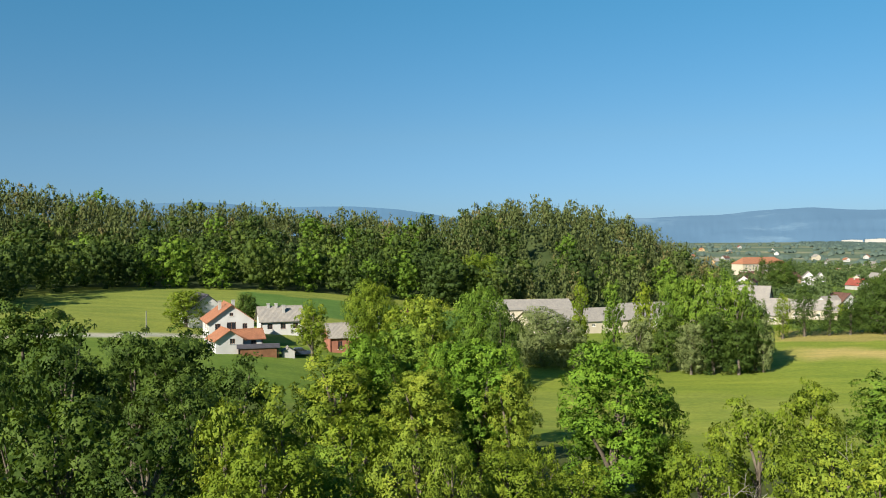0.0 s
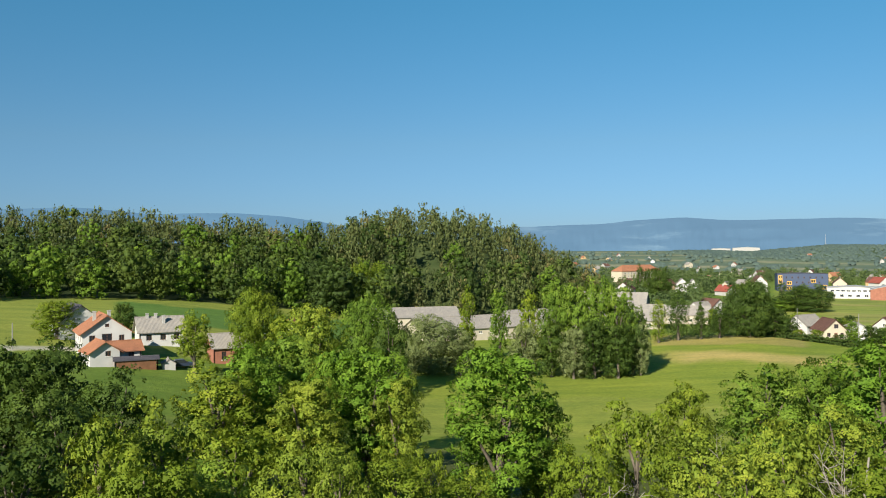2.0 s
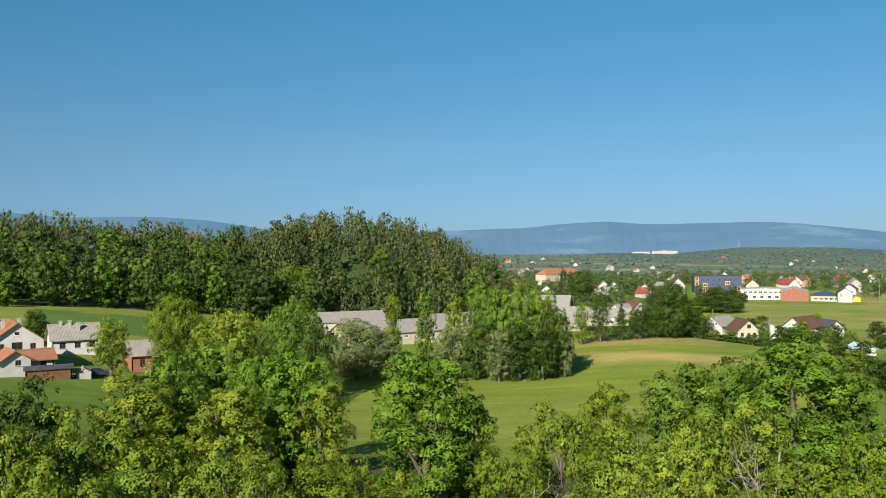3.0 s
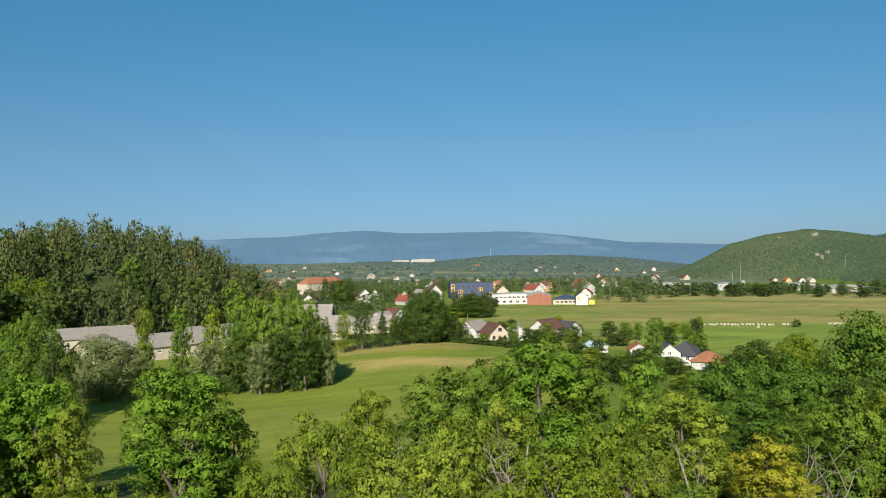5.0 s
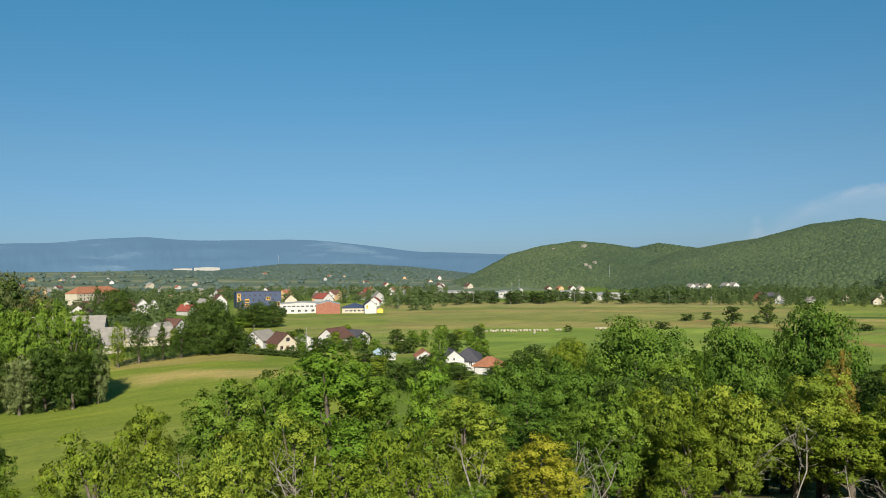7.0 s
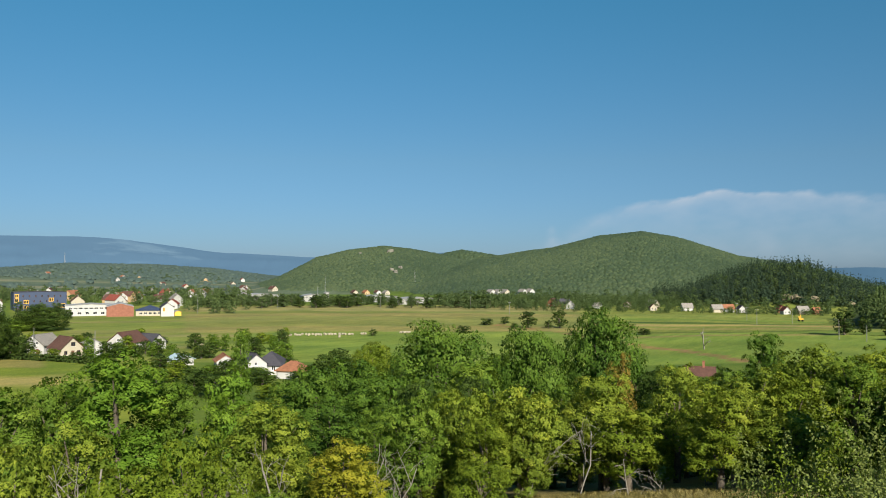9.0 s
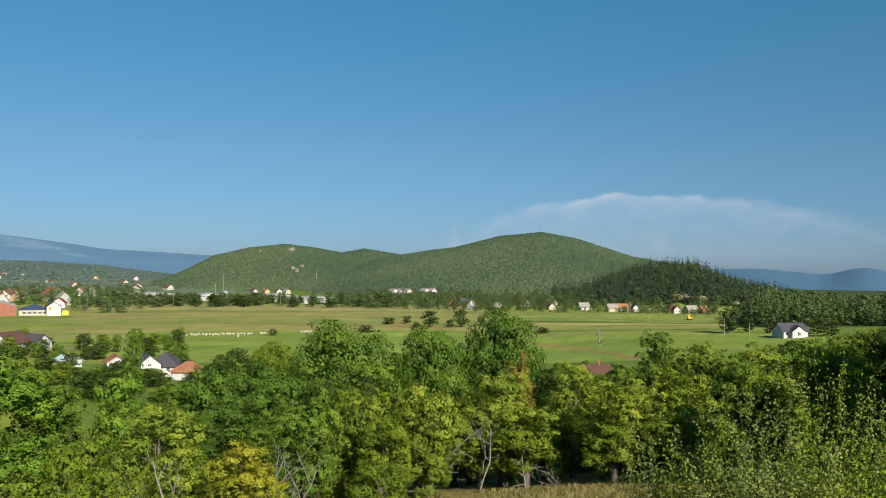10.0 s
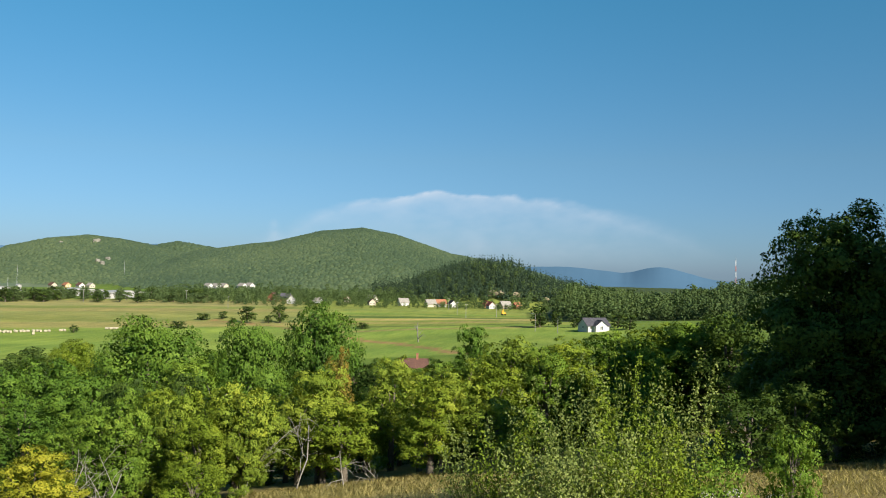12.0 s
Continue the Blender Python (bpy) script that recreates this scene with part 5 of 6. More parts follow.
def orchard():
    """Old fruit trees and scrub that fill the slope below the dry grass."""
    rng = random.Random(17)
    for k in range(24):
        az = 54 + 40 * (k + rng.uniform(-0.4, 0.4)) / 24
        plant("orchard", rng.choice(["yellow", "olive", "green", "yellow", "olive"]), az, rng.uniform(57, 78), rng.uniform(-9.6, -7.9), rng.uniform(5.5, 7.5), "in the old orchard")
    for k in range(12):
        plant("near_round", rng.choice(["dark", "green", "dark"]), rng.uniform(52, 97), rng.uniform(84, 105), rng.uniform(-7.6, -6.6), rng.uniform(7, 9), "below the old orchard")
    for k in range(22):
        az, d = 56 + 40 * (k + rng.random()) / 22, rng.uniform(66, 84)
        z = spot(az, d)[2]
        plant("near_bush", rng.choice(["dark", "green", "dark"]), az, d, math.degrees(math.atan2(z + rng.uniform(1.6, 3.0) - EYE, d)), rng.uniform(3.5, 5.5), "under the old orchard")
    # trees outside the view, added only to throw shade on the great tree
    for az, d, top, w in ((115.5, 46, 13, 12), (122, 42, 18, 13), (130, 38, 19, 12), (136, 42, 18, 12), (113, 57, 10, 11)):
        plant("near_tall", "dark", az, d, top, w, "added unseen for shade")


orchard()


def town_trees():
    rng = random.Random(31)

    def one(az, d, h, w, leaf, where):
        x, y, z = spot(az, d)
        v = rng.randrange(4)
        meshes = proto(("far_tree", v), lambda: tree_data(150 + v, 12, 10, 1300, 0.52, 0.03, 22, "round", 3, 0.8), leaf)
        stand("tree", meshes, (x, y, z - 0.2), w / 10, h / 12, rng.random() * 6.28, "%s tree %s" % (LOOKS[leaf], where), "tree", "valley trees")
    for k in range(104):
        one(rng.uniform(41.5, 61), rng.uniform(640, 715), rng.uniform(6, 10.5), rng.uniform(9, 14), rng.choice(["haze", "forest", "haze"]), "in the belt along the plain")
    for k in range(50):
        az, d = rng.uniform(26, 47), rng.uniform(262, 345)
        z = spot(az, d)[2]
        plant("valley", rng.choice(["dark", "forest", "green", "olive"]), az, d, math.degrees(math.atan2(z + rng.uniform(3, 6.5) - EYE, d)), rng.uniform(4, 8), "in the gardens")
    for k in range(58):
        az, d = 36.5 + 27 * (k + rng.uniform(-0.5, 0.5)) / 58, rng.uniform(178, 244)
        z = spot(az, d)[2]
        tall = rng.uniform(3.2, 6.8) * (0.6 if 43.2 < az < 48.6 else 1.0)
        plant("valley", rng.choice(["dark", "forest", "green", "dark", "olive"]), az, d, math.degrees(math.atan2(z + tall - EYE, d)), rng.uniform(6, 10), "along the valley's edge")
    for az, d, h, w, leaf in ((31.2, 258, 2.6, 5, "olive"), (33.6, 258, 2.4, 6, "dark"), (34.4, 262, 3.4, 5, "green"), (35.9, 278, 4.2, 6, "dark"), (37.2, 276, 3.8, 6, "forest"), (38.1, 280, 5.0, 5, "green"), (30.75, 268, 5.5, 6, "forest"), (32.2, 262, 3.0, 5, "olive"), (35.3, 272, 5.0, 6, "dark"), (36.0, 286, 4.2, 6, "green"), (36.9, 284, 3.6, 7, "olive"), (37.7, 290, 4.5, 6, "forest"), (38.5, 282, 6.0, 6, "dark"), (39.3, 268, 5.0, 6, "green")):
        z = spot(az, d)[2]
        plant("valley", leaf, az, d, math.degrees(math.atan2(z + h - EYE, d)), w, "beside the gabled houses")
    for az, d, h, w in ((63.5, 428, 8.6, 9.5), (65.66, 434, 8.6, 9), (64.9, 428, 4, 4.6), (67.2, 440, 3.4, 4), (60.6, 448, 3.6, 9), (61.9, 452, 4.4, 6), (62.5, 430, 2.4, 4), (83.6, 372, 9.5, 10.5), (84.7, 372, 6.5, 6),
                        (59.0, 392, 3.2, 8.5), (52.7, 372, 3.0, 4.2), (71.3, 392, 3.0, 7), (88.9, 352, 6, 8), (86.0, 360, 4, 5), (89.7, 338, 6, 8)):
        one(az, d, h * 1.1, w * 1.2, "forest", "standing alone in the field")
    for az, d, h, w in ((30.2, 615, 8, 9), (31.5, 600, 7, 9), (32.4, 590, 8, 10), (33.0, 560, 5, 8)):
        one(az, d, h, w, "haze", "before the navy school")
    g = np.random.default_rng(44)

    def band(name, n, a0, a1, d0, d1, h0, h1, spread, label, leaf="haze"):
        p = ring(g, n, a0, a1, d0, d1, 5.5)
        pa, pd = np.degrees(np.arctan2(p[:, 0], p[:, 1])), np.hypot(p[:, 0], p[:, 1])
        open_ = ((pa > 29.4) & (pa < 40.2) & (pd < 700)) | ((pa > 19.2) & (pa < 22.9) & (pd > 640) & (pd < 815))
        p = p[~open_]
        for k in range(3):
            q = p[k::3]
            h = h0 + (h1 - h0) * g.random(len(q))
            scatter(name, unit_crown(170 + k, 240, 0.085, 12) if d0 < 1000 else blob_crown(170 + k), q[:, 0], q[:, 1], h, h * (0.8 + spread * g.random(len(q))), leaf, g, 0.05 + 0.45 * g.random(len(q)), label)
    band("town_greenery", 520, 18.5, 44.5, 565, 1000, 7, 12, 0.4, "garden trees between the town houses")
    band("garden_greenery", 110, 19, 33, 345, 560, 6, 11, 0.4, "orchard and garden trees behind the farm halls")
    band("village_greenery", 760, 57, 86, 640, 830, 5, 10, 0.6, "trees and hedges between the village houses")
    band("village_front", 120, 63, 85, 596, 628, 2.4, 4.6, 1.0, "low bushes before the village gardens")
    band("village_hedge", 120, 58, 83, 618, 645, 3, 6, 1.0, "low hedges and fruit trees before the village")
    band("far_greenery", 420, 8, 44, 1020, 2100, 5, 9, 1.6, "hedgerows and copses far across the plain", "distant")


town_trees()


# ---- dead wood, thicket and grass of the near slope ----
def branching(rng, base, way, length, radius, depth, out, tips):
    """Tubes of a bare branching stem."""
    n = 4
    pts = [np.array(base)]
    w = np.array(way, float)
    for k in range(n):
        w = unit(w + rng.normal(size=3) * 0.16)
        pts.append(pts[-1] + w * length / n)
    out.append(tube(pts, np.linspace(radius, radius * 0.55, n + 1), 5))
    tips.append((pts[-1], w))
    if depth:
        for k in range(3):
            t = pts[1 + k] if k < 3 else pts[-1]
            branching(rng, t, unit(w + rng.normal(size=3) * 0.75 + np.array([0, 0, 0.15])), length * (0.45 + 0.25 * rng.random()), radius * 0.5, depth - 1, out, tips)


def dead_tree(az, d, height, seed, label, lean=0.1, thick=1.0):
    rng = np.random.default_rng(seed)
    out, tips = [], []
    branching(rng, (0, 0, -0.2), (lean * rng.normal(), lean * rng.normal(), 1), height * 0.85, 0.020 * thick * height ** 0.85, 3, out, tips)
    v, f = join(out)
    ob = tagged(new("dead_tree", mesh_of("dead_tree", v, f, DEADWOOD)), label, "dead tree")
    ob.matrix_world = Matrix.Translation(place(az, d))
    return ob


dead_tree(59.5, 61, 8.0, 1, "bleached dead tree with bare forked limbs")
dead_tree(57.0, 62, 6.5, 2, "grey dead fruit tree with broken limbs")
dead_tree(33.0, 45, 7.0, 3, "bleached bare branches of a dying fruit tree")
dead_tree(19.6, 43, 3.4, 4, "pale dead twigs standing over the scrub", 0.5)
dead_tree(33.8, 38, 5.0, 5, "tangle of pale dead branches", 0.6)
dead_tree(47.0, 36, 4.4, 6, "tangle of pale dead branches", 0.6)
dead_tree(70.3, 57, 3.2, 7, "low grey dead fruit tree over the grass", 0.9)
dead_tree(72.0, 59, 2.8, 8, "low grey dead fruit tree over the grass", 0.9)
dead_tree(77.6, 62, 5.6, 9, "bare twiggy crown of an old fruit tree", 0.3)
dead_tree(75.2, 312, 6.4, 10, "lone dead snag standing in the field", 0.1, 3.0)
dead_tree(50.5, 45, 5.5, 13, "pale leafless limbs of a dying fruit tree", 0.3, 0.6)
dead_tree(53.4, 48, 5.0, 14, "grey forked dead limbs above the scrub", 0.3, 0.6)
dead_tree(44.2, 41, 5.0, 15, "bleached twigs standing over the bushes", 0.3, 0.6)
dead_tree(28.4, 42, 4.6, 16, "bleached twigs standing over the bushes", 0.3, 0.6)
dead_tree(63.5, 58, 5.4, 17, "grey twiggy limbs of an old fruit tree", 0.2, 0.7)
dead_tree(67.0, 60, 6.0, 18, "grey twiggy limbs of an old fruit tree", 0.2, 0.7)
dead_tree(-17.5, 44, 3.4, 11, "pale dead branches over the bushes", 0.8)
dead_tree(-20.5, 30, 2.8, 12, "pale dead branches over the bushes", 0.9)


LEAF["pear"] = leaf_material("pear_leaves", (0.080, 0.112, 0.030), (0.160, 0.200, 0.052), (0.275, 0.305, 0.100), 0.3)


def thicket(az, d, top, width, shoots, leaf, seed, label):
    """A wild pear: upright leafy shoots over a bushy base."""
    rng = np.random.default_rng(seed)
    x, y, z = spot(az, d)
    h = EYE + d * math.tan(radians(top)) - z
    stems, leaves, tint, nr = [], [], [], []
    for k in range(int(shoots * 0.8)):
        a, q = rng.random() * 6.28, width * 0.5 * math.sqrt(rng.random())
        hh = h * ((0.74 + 0.26 * rng.random()) if k < 7 else (0.22 + 0.46 * rng.random() ** 1.5))
        foot = np.array([q * 0.5 * math.cos(a), q * 0.5 * math.sin(a), 0])
        tip = np.array([q * math.cos(a), q * math.sin(a), hh])
        s = np.linspace(0, 1, 6)[:, None]
        bow = foot + (tip - foot) * s + rng.normal(size=(6, 3)) * 0.05 * s
        stems.append(tube(bow, 0.009 * (1.15 - s[:, 0]), 4))
        n = int((150 if k < 7 else 95) * hh / h)
        u = 0.12 + 0.88 * rng.random(n)
        c = foot + (tip - foot) * u[:, None] + rng.normal(size=(n, 3)) * (0.045 + 0.24 * (1 - u[:, None]) ** 1.1)
        nn = unit(rng.normal(size=(n, 3)) + np.array([-0.4, -0.6, 0.6]))
        ax = unit(np.cross(nn, rng.normal(size=(n, 3))) + np.array([0, 0, 0.3]))
        sd = unit(np.cross(nn, ax))
        sz = 0.074 * (0.7 + 0.7 * rng.random(n))[:, None]
        leaves.append(np.stack([c - ax * sz * 0.5, c - sd * sz * 0.3, c + ax * sz * 0.5, c + sd * sz * 0.3], 1).reshape(-1, 3))
        tint.append(np.repeat(np.clip(0.45 + 0.2 * rng.normal(size=n), 0, 1), 4))
        nr.append(np.repeat(nn, 4, 0))
    v = np.concatenate(leaves)
    root = tagged(new("shrub"), label, "shrub")
    root.matrix_world = Matrix.Translation((x, y, z))
    sv, sf = join(stems)
    mesh_part("shoot", mesh_of("shoot", sv, sf, LEAF["olive"]), root)
    mesh_part("foliage", mesh_of("foliage", v, np.arange(len(v)).reshape(-1, 4), LEAF[leaf], np.concatenate(tint), np.concatenate(nr)), root)


for k, (az, d, top, w, n) in enumerate(((79.5, 23, -10.4, 2.6, 46), (82.0, 22, -9.6, 2.6, 50), (84.3, 22.5, -7.0, 2.6, 50), (86.6, 21.5, -5.4, 2.8, 60), (88.9, 21.5, -4.0, 2.8, 66),
                                        (91.2, 22, -5.4, 2.6, 50), (93.0, 22.5, -4.8, 2.0, 34), (94.2, 21.5, -9.3, 1.8, 30), (87.6, 19, -9.5, 2.8, 56), (84.2, 19.5, -11.5, 2.4, 40), (90.6, 19.5, -9.8, 2.6, 50))):
    thicket(az, d, top, w, n, ("pear", "olive", "pear")[k % 3], 100 + k, "wild pear thicket with upright leafy shoots in dry grass")
thicket(95.7, 17.5, -10.8, 1.6, 26, "green", 130, "small straggling pear bush in dry grass")
plant("near_bush", "green", 100.0, 21, -9.2, 1.9, "in the dry grass")
# dark shrubs added to stand in for the shade below the great tree
plant("near_bush", "dark", 97.4, 37, -7.6, 5.0, "darkening the tree foot")
plant("near_bush", "dark", 100.2, 39, -6.8, 5.0, "darkening the tree foot")


def dry_grass():
    rng = np.random.default_rng(77)
    n = 150000
    az = np.radians(52 + 62 * rng.random(n))
    d = np.sqrt(12 ** 2 + (62 ** 2 - 12 ** 2) * rng.random(n))
    x, y = d * np.sin(az), d * np.cos(az)
    clump = np.sin(x * 0.9) * np.sin(y * 1.1) + np.sin(x * 0.31 + 2) * np.sin(y * 0.27)
    keep = clump + rng.normal(size=n) * 0.7 > -0.5
    x, y, d = x[keep], y[keep], d[keep]
    n = len(x)
    z = gz(x, y) - 0.03
    h = 0.06 + 0.26 * rng.random(n) ** 1.5
    th = rng.random(n) * 6.28
    lean = rng.normal(size=(n, 2)) * 0.2
    wd = 0.004 + 0.00032 * d
    base = np.stack([x, y, z], -1)
    off = np.stack([np.cos(th) * wd, np.sin(th) * wd, np.zeros(n)], -1)
    tip = base + np.stack([lean[:, 0], lean[:, 1], h], -1)
    v = np.stack([base - off, base + off, tip], 1).reshape(-1, 3)
    nn = np.repeat(unit(np.stack([rng.normal(size=n) * 0.4, rng.normal(size=n) * 0.4 - 0.4, np.ones(n)], -1)), 3, 0)
    LEAF["straw"] = leaf_material("straw", (0.150, 0.150, 0.045), (0.34, 0.285, 0.110), (0.50, 0.42, 0.20), 0.3)
    me = mesh_of("dry_grass", v, np.arange(len(v)).reshape(-1, 3), LEAF["straw"], np.repeat(rng.random(n), 3), nn)
    tagged(new("dry_grass", me), "tall straw-coloured dry grass on the slope", "grass", kind="stuff")


dry_grass()

LIMESTONE = plain_material("limestone", (0.48, 0.46, 0.42), 0.9, 0.4, 2.0, bump=0.6)
SANDROCK = plain_material("sandy_rock", (0.30, 0.255, 0.165), 0.95, 0.4, 0.08, fine=0.6)
ROCKFACE = plain_material("pale_rock_face", (0.22, 0.21, 0.175), 0.9, 0.35, 0.05, fine=0.5)


def rock(at, size, seed, label, flat=0.55, material=LIMESTONE, name="rock"):
    rng = np.random.default_rng(seed)
    bm = bmesh.new()
    bmesh.ops.create_icosphere(bm, subdivisions=2, radius=1.0)
    ph = rng.random(3) * 6
    for vtx in bm.verts:
        c = vtx.co
        k = 1 + 0.18 * math.sin(c.x * 3.1 + ph[0]) + 0.15 * math.sin(c.y * 4.3 + ph[1]) + 0.12 * math.sin(c.z * 5.7 + ph[2]) + 0.06 * rng.normal()
        vtx.co = Vector((c.x * k, c.y * k * 0.8, c.z * k * flat))
    me = bpy.data.meshes.new(name)
    bm.to_mesh(me)
    bm.free()
    me.materials.append(material)
    ob = tagged(new(name, me), label, "rock")
    ob.matrix_world = Matrix.LocRotScale(Vector(at), Euler((0, 0, rng.random() * 6)), (size, size, size))


for k, (az, d, s) in enumerate(((93.6, 21, 0.24), (94.9, 24.5, 0.30), (96.5, 25.5, 0.32), (99.0, 25, 0.28), (103.3, 21, 0.40), (97.9, 22.5, 0.2), (92.1, 18.4, 0.16))):
    rock(place(az, d, 0.04), s, 200 + k, "white limestone boulder in the dry grass")
for k, (az, d, s) in enumerate(((53.9, 1313, 5), (54.25, 1134, 4), (54.6, 1166, 3.5), (51.8, 1311, 2.5), (54.0, 1150, 3))):
    rock(place(az, d, 1.5), s, 220 + k, "pale bare rock outcrop on the wooded hill", 0.9, ROCKFACE, "rock_outcrop")
for k, (az, d, s) in enumerate(((80.4, 690, 5), (80.9, 692, 4), (81.9, 690, 4), (84.0, 690, 3))):
    rock(place(az, d, 2.5), s, 230 + k, "sandy rock slope under the pines", 0.6, SANDROCK, "rock_outcrop")


# ---- poles, masts, bales, car, hedge ----
POLE = plain_material("pole_concrete", (0.25, 0.245, 0.23), 0.85, 0.2, 1.0)
STEEL = plain_material("galvanised_steel", (0.36, 0.37, 0.38), 0.5, 0.15, 1.0, metal=0.3)
# mast red is greyed so that distance haze sits in the paint colour
RED = plain_material("hazed_mast_red", (0.45, 0.16, 0.14), 0.6, 0.15)
MASTWHITE = plain_material("mast_white", (0.75, 0.75, 0.75), 0.6, 0.1)


def utility_pole(az, d, height, label, arm=True, lamp=False):
    root = tagged(new("utility_pole"), label, "utility pole", "utility poles")
    root.matrix_world = Matrix.LocRotScale(Vector(place(az, d)), Euler((0, 0, radians(-az))), None)
    v, f = tube([(0, 0, -0.5), (0, 0, height * 0.5), (0, 0, height)], (0.13, 0.11, 0.08), 8)
    mesh_part("pole", mesh_of("pole", v, f, POLE), root)
    if arm:
        mesh_part("crossarm", lists_mesh("crossarm", [box_lists(-0.8, 0.8, -0.06, 0.06, height - 0.5, height - 0.38)], STEEL), root)
        for q in (-0.7, 0, 0.7):
            iv, jf = tube([(q, 0, height - 0.38), (q, 0, height - 0.18)], (0.05, 0.03), 6)
            mesh_part("insulator", mesh_of("insulator", iv, jf, MASTWHITE), root)
    if lamp:
        v, f = tube([(0, 0, height), (-0.8, 0, height + 0.2), (-1.6, 0, height + 0.15)], (0.05, 0.04, 0.06), 6)
        mesh_part("lamp_arm", mesh_of("lamp_arm", v, f, STEEL), root)


utility_pole(-19.93, 171, 4.9, "pale concrete pole beside the lane", False)
utility_pole(34.64, 249, 9.0, "grey concrete utility pole by the garden fence", False)
utility_pole(31.12, 282, 8.5, "grey concrete utility pole by the gardens", False)
utility_pole(83.3, 343, 7.5, "street lamp pole beside a field tree", False, True)
utility_pole(84.85, 332, 6.0, "concrete pole beside a field tree", False)
utility_pole(77.26, 586, 8.5, "concrete utility pole in the fields")
utility_pole(77.87, 526, 8.5, "concrete utility pole in the fields")
utility_pole(78.48, 478, 8.5, "concrete utility pole in the fields")
utility_pole(80.6, 500, 8.5, "concrete utility pole in the fields")
utility_pole(62.2, 560, 8.5, "concrete utility pole in the fields")
utility_pole(46.2, 640, 9.5, "concrete utility pole across the plain")
utility_pole(53.2, 640, 9.5, "concrete utility pole across the plain")
utility_pole(59.5, 630, 9.5, "concrete utility pole across the plain")
utility_pole(40.95, 575, 12.5, "pale pole with a lamp by the playing field", False, True)
utility_pole(-2.0, 210, 6.5, "concrete pole in the upper meadow", False)
utility_pole(-4.5, 205, 6.0, "concrete pole in the upper meadow", False)


def lattice_mast(az, d, height, width, label, bands):
    root = tagged(new("antenna_mast"), label, "antenna mast")
    root.matrix_world = Matrix.Translation(place(az, d))
    n = 7
    for k in range(n):
        z0, z1 = height * k / n, height * (k + 1) / n
        w0, w1 = width * (1 - 0.75 * k / n), width * (1 - 0.75 * (k + 1) / n)
        tone = (RED if k % 2 else MASTWHITE) if bands else STEEL
        for sx, sy in ((1, 1), (1, -1), (-1, 1), (-1, -1)):
            v, f = tube([(sx * w0, sy * w0, z0), (sx * w1, sy * w1, z1)], (0.12 * width, 0.12 * width), 4)
            mesh_part("leg", mesh_of("leg", v, f, tone), root)
            v, f = tube([(sx * w0, sy * w0, z0), (-sy * w1, sx * w1, z1)], (0.07 * width, 0.07 * width), 4)
            mesh_part("brace", mesh_of("brace", v, f, tone), root)
    v, f = tube([(0, 0, height), (0, 0, height * 1.12)], (0.15 * width, 0.05 * width), 5)
    mesh_part("aerial", mesh_of("aerial", v, f, STEEL), root)


lattice_mast(96.45, 545, 25, 0.6, "red and white lattice antenna mast on the ridge", True)
lattice_mast(32.8, 2290, 27, 1.0, "pale transmitter mast on the far low hill", False)
for az, d, h in ((48.9, 772, 14), (49.4, 960, 22), (55.6, 1080, 16)):
    lattice_mast(az, d, h, 0.3, "slender steel mast near the works", False)


def bale_mesh():
    bm = bmesh.new()
    bmesh.ops.create_cone(bm, cap_ends=True, segments=12, radius1=0.6, radius2=0.6, depth=1.1, matrix=Matrix.Rotation(math.pi / 2, 4, "X"))
    bmesh.ops.bevel(bm, geom=[e for e in bm.edges if abs(e.verts[0].co.y - e.verts[1].co.y) < 0.01], offset=0.1, segments=2, affect="EDGES")
    me = bpy.data.meshes.new("hay_bale")
    bm.to_mesh(me)
    bm.free()
    me.materials.append(plain_material("wrapped_straw", (0.40, 0.36, 0.26), 0.85, 0.25, 3.0))
    return me


def bales():
    me = bale_mesh()
    rng = random.Random(4)
    spots_ = [(46.86 + 4.4 * k / 29 + rng.uniform(-0.1, 0.1), 371 + 8 * k / 29 + rng.uniform(-3.5, 3.5)) for k in range(30)]
    spots_ += [(51.93, 380), (52.05, 381), (52.18, 380), (50.4, 362)] + [(54.63 + 0.11 * k, 386 + rng.uniform(-1, 1)) for k in range(7)] + [(40.8 + 0.14 * k, 330) for k in range(4)]
    for az, d in spots_:
        ob = tagged(new("hay_bale", me), "round pale hay bale lying on the mown field", "hay bale", "row of hay bales")
        ob.matrix_world = Matrix.LocRotScale(Vector(place(az, d, 0.49)), Euler((0, 0, rng.random() * 3)), (0.86, 0.86, 0.86))


bales()


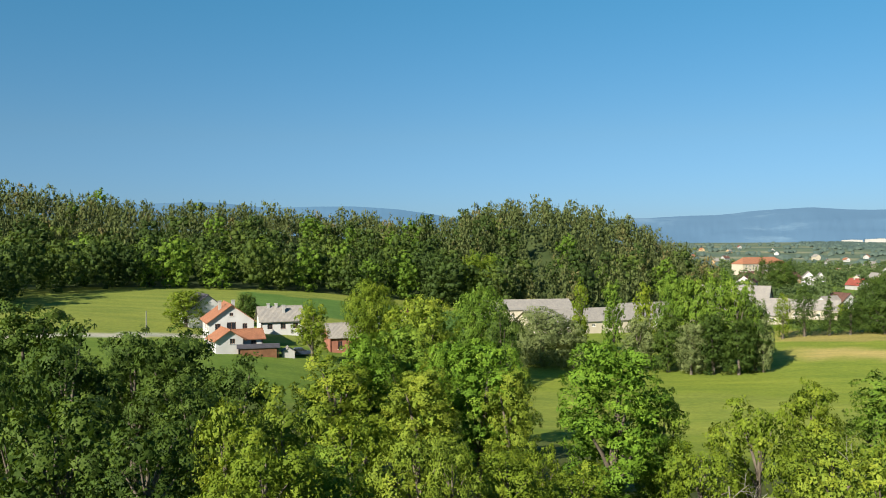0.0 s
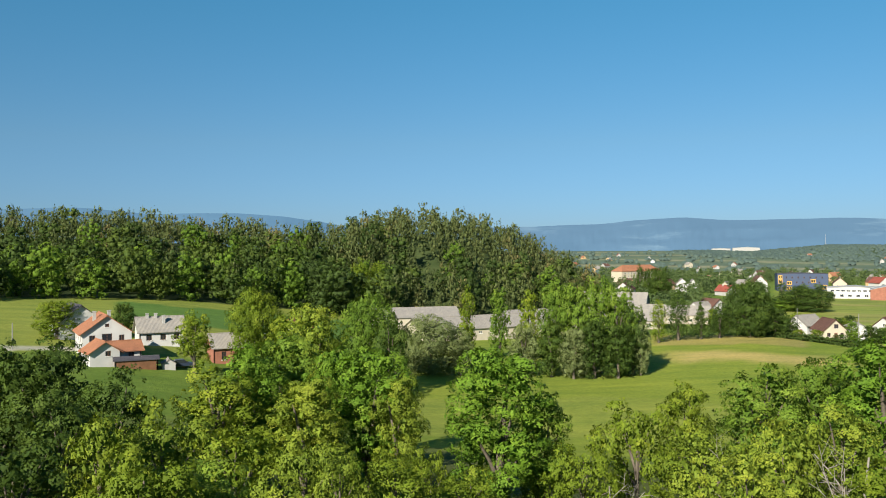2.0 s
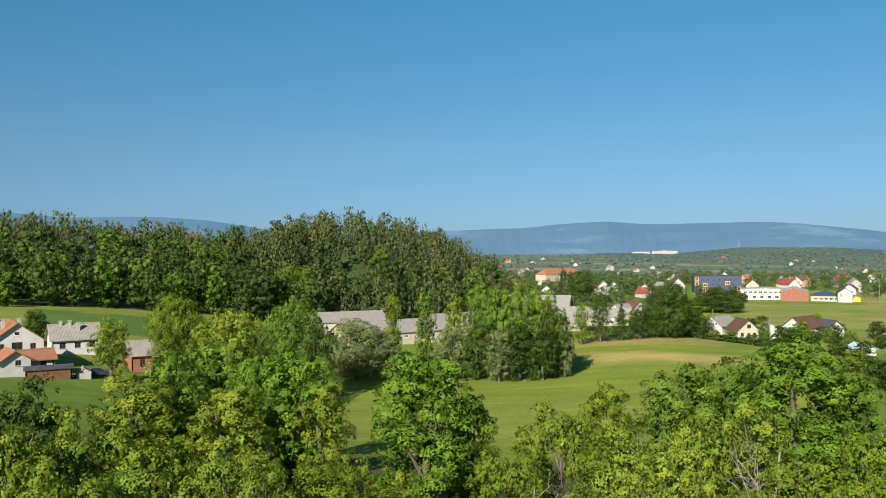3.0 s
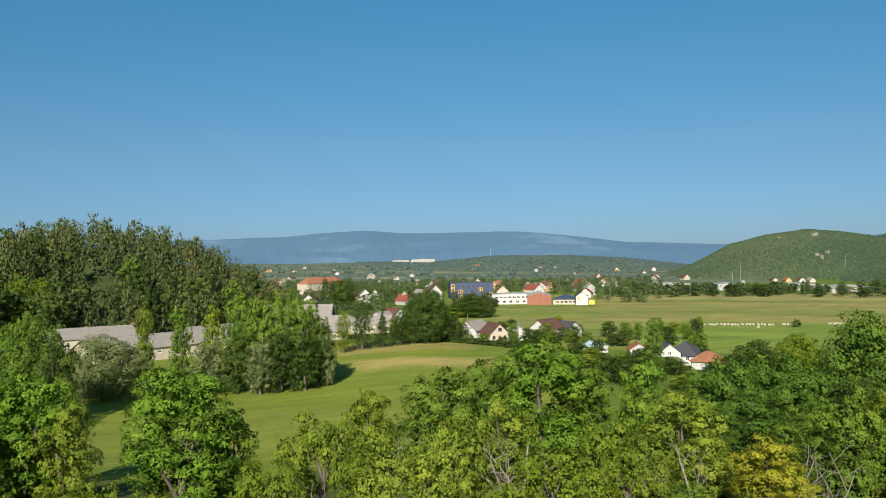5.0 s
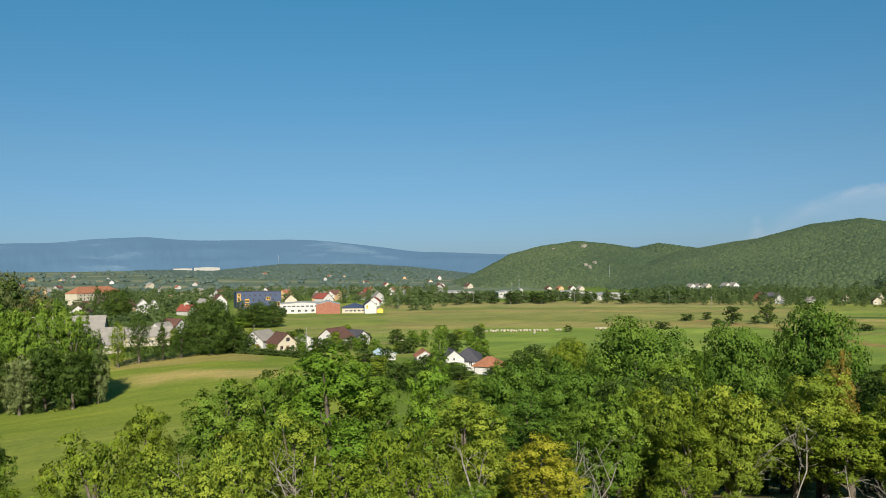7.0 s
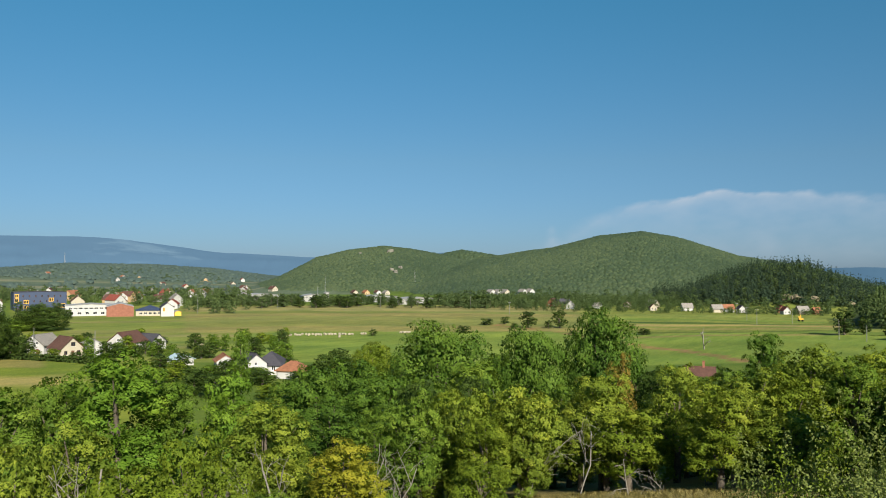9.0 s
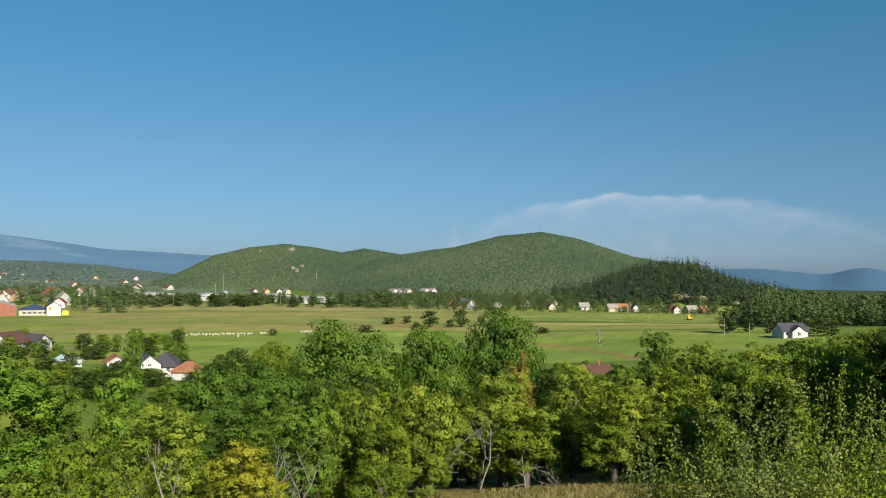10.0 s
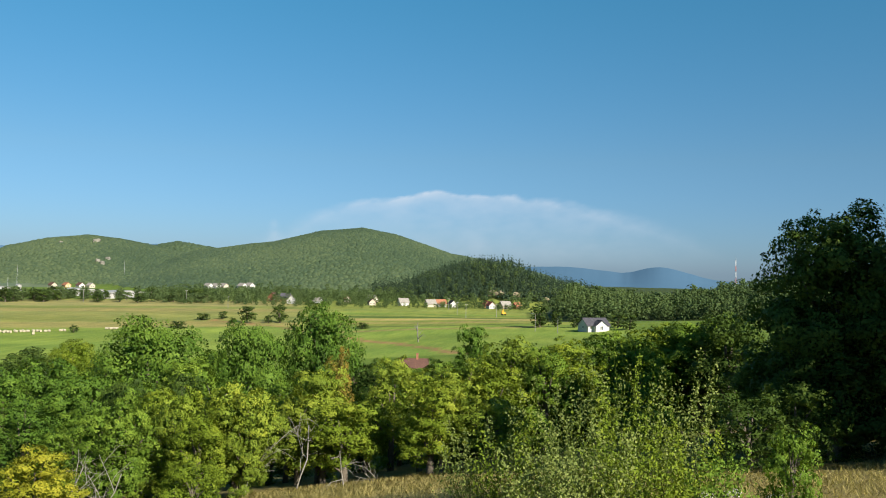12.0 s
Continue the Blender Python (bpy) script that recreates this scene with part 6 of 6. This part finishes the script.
def parked_car():
    paint_, tyre = plain_material("car_paint", (0.025, 0.035, 0.06), 0.3, 0.1), plain_material("tyre_rubber", (0.02, 0.02, 0.02), 0.9, 0.2)
    root = tagged(new("car"), "dark blue car parked on the grass by the garden", "car")
    root.matrix_world = Matrix.LocRotScale(Vector(place(-9.85, 156)), Euler((0, 0, radians(15))), None)

    def slab(name, prof, w0, w1, material, parent):
        v = [(x, -w, z) for x, z, w in [(p[0], p[1], w0 if p[1] < 0.95 else w1) for p in prof]] + [(x, w, z) for x, z, w in [(p[0], p[1], w0 if p[1] < 0.95 else w1) for p in prof]]
        n = len(prof)
        f = [tuple(range(n)), tuple(reversed(range(n, 2 * n)))] + [(k, k + n, (k + 1) % n + n, (k + 1) % n) for k in range(n)]
        return mesh_part(name, lists_mesh(name, [(v, f)], material), parent)
    slab("body", [(-2.1, 0.35), (-2.15, 0.75), (-1.9, 0.92), (1.0, 0.94), (2.05, 0.72), (2.1, 0.35)], 0.86, 0.84, paint_, root)
    slab("cabin", [(-1.7, 0.95), (-1.35, 1.42), (0.2, 1.45), (1.0, 0.95)], 0.74, 0.72, GLASS, root)
    slab("car_roof", [(-1.38, 1.43), (-1.30, 1.50), (0.15, 1.51), (0.25, 1.45)], 0.7, 0.7, paint_, root)
    for x in (-1.3, 1.3):
        for y in (-0.8, 0.8):
            v, f = tube([(x, y - 0.1, 0.32), (x, y + 0.1, 0.32)], (0.32, 0.32), 14)
            wheel = mesh_part("wheel", mesh_of("wheel", v, f, tyre), root)
            v, f = tube([(x, y - 0.105, 0.32), (x, y + 0.105, 0.32)], (0.18, 0.18), 10)
            mesh_part("rim", mesh_of("rim", v, f, STEEL), wheel)


parked_car()


def excavator(az, d):
    """A small yellow digger: tracks, turning house, cab, boom, stick and bucket."""
    paint_, track = plain_material("digger_yellow", (0.62, 0.36, 0.03), 0.5, 0.2), plain_material("track_rubber", (0.03, 0.03, 0.03), 0.9, 0.3)
    root = tagged(new("excavator"), "yellow tracked excavator parked beside the village", "excavator")
    root.matrix_world = Matrix.LocRotScale(Vector(place(az, d)), Euler((0, 0, radians(20))), None)
    for side in (-1, 1):
        v, f = tube([(-1.7, side * 1.0, 0.45), (-1.4, side * 1.0, 0.42), (1.4, side * 1.0, 0.42), (1.7, side * 1.0, 0.45)], (0.25, 0.42, 0.42, 0.25), 8)
        mesh_part("track", mesh_of("track", v, f, track), root)
    mesh_part("engine_house", lists_mesh("engine_house", [box_lists(-1.8, 1.2, -1.25, 1.25, 0.9, 1.9)], paint_), root)
    cab = mesh_part("cab", lists_mesh("cab", [box_lists(0.2, 1.5, 0.25, 1.2, 1.9, 2.9)], paint_), root)
    mesh_part("cab_window", lists_mesh("cab_window", [box_lists(0.3, 1.52, 0.35, 1.22, 2.1, 2.8)], GLASS), cab)
    v, f = tube([(1.0, -0.3, 1.5), (2.2, -0.3, 3.3), (3.6, -0.3, 3.9)], (0.3, 0.28, 0.2), 6)
    mesh_part("boom", mesh_of("boom", v, f, paint_), root)
    v, f = tube([(3.5, -0.3, 4.0), (4.2, -0.3, 2.2), (4.3, -0.3, 1.2)], (0.2, 0.18, 0.14), 6)
    mesh_part("stick", mesh_of("stick", v, f, paint_), root)
    mesh_part("bucket", lists_mesh("bucket", [box_lists(3.9, 4.6, -0.8, 0.2, 0.5, 1.2)], track), root)


excavator(81.1, 537)


def hedge():
    rng = np.random.default_rng(55)
    u = np.linspace(0, 1, 60)
    az, d = np.radians(28.6 + 7.4 * u), 256 - 14 * u + rng.normal(size=60) * 0.5
    scatter("hedge", unit_crown(190, 110, 0.18, 8), d * np.sin(az), d * np.cos(az), 1.6 + 0.8 * rng.random(60), 2.4 + rng.random(60), "forest", rng, 0.05 + 0.3 * rng.random(60), "clipped dark green hedge along the meadow's upper edge")


hedge()


# ---- bank of cloud on the horizon ----
def cloud_bank():
    a = np.arange(62, 96.01, 0.2)
    e = np.arange(0.0, 6.6, 0.1)
    top = np.interp(a, (62, 64.3, 65.1, 65.7, 66.6, 67.9, 69.5, 71.4, 73.4, 75, 76.5, 78.5, 81.3, 85.2, 89, 91.3, 92.8, 96), (1.6, 2.1, 3.3, 2.6, 3.4, 4.0, 4.4, 4.85, 4.8, 5.1, 5.5, 5.2, 5.2, 4.9, 4.3, 3.8, 3.2, 2.0))
    A, E = np.meshgrid(a, e, indexing="ij")
    puff = np.array([[noise.fractal(Vector((x * 0.55, y * 1.1, 3.0)), 0.8, 2.1, 5) for y in e] for x in a])
    edge = top[:, None] + 0.20 * puff - E
    crisp = np.interp(A, (62, 66, 70, 74, 80, 84, 90), (1.4, 1.2, 0.5, 0.22, 0.22, 0.45, 1.2))
    bright = np.interp(A, (62, 64.6, 65.2, 66, 69, 72, 76, 81, 86, 91, 96), (0.0, 0.10, 0.30, 0.08, 0.16, 0.34, 0.40, 0.36, 0.26, 0.08, 0.0))
    body = np.interp(A, (62, 66, 72, 78, 86, 92, 96), (0.0, 0.05, 0.12, 0.15, 0.11, 0.04, 0.0))
    rim = np.clip(edge / crisp, 0, 1)
    veil = rim * (body * (1 + 0.5 * puff) + bright * np.exp(-np.clip(edge - crisp, 0, None) / 0.55) * (0.85 + 0.5 * puff))
    veil *= np.clip(E / 1.2, 0.0, 1)
    R = 4850
    v = np.stack([R * np.sin(np.radians(A)), R * np.cos(np.radians(A)), EYE + R * np.tan(np.radians(E))], -1).reshape(-1, 3)
    n, m = A.shape
    i, j = np.meshgrid(np.arange(n - 1), np.arange(m - 1), indexing="ij")
    f = np.stack([i * m + j, (i + 1) * m + j, (i + 1) * m + j + 1, i * m + j + 1], -1).reshape(-1, 4)
    mt, nt, out, node = mat("cloud_glow_sheet")
    at = node("ShaderNodeAttribute")
    at.attribute_name = "tint"
    # emission on a see-through sheet stands in for sunlight on the cloud
    em = node("ShaderNodeEmission", Strength=0.42)
    em.inputs[0].default_value = (0.80, 0.87, 0.97, 1)
    mix = node("ShaderNodeMixShader", Fac=at.outputs["Fac"], i1=node("ShaderNodeBsdfTransparent").outputs[0], i2=em.outputs[0])
    nt.links.new(mix.outputs[0], out.inputs[0])
    tagged(new("backdrop_cloud", mesh_of("backdrop_cloud", v, f, mt, np.clip(veil, 0, 1).reshape(-1))), "faint white cloud bank low in the blue sky", "cloud", kind="structure")


cloud_bank()
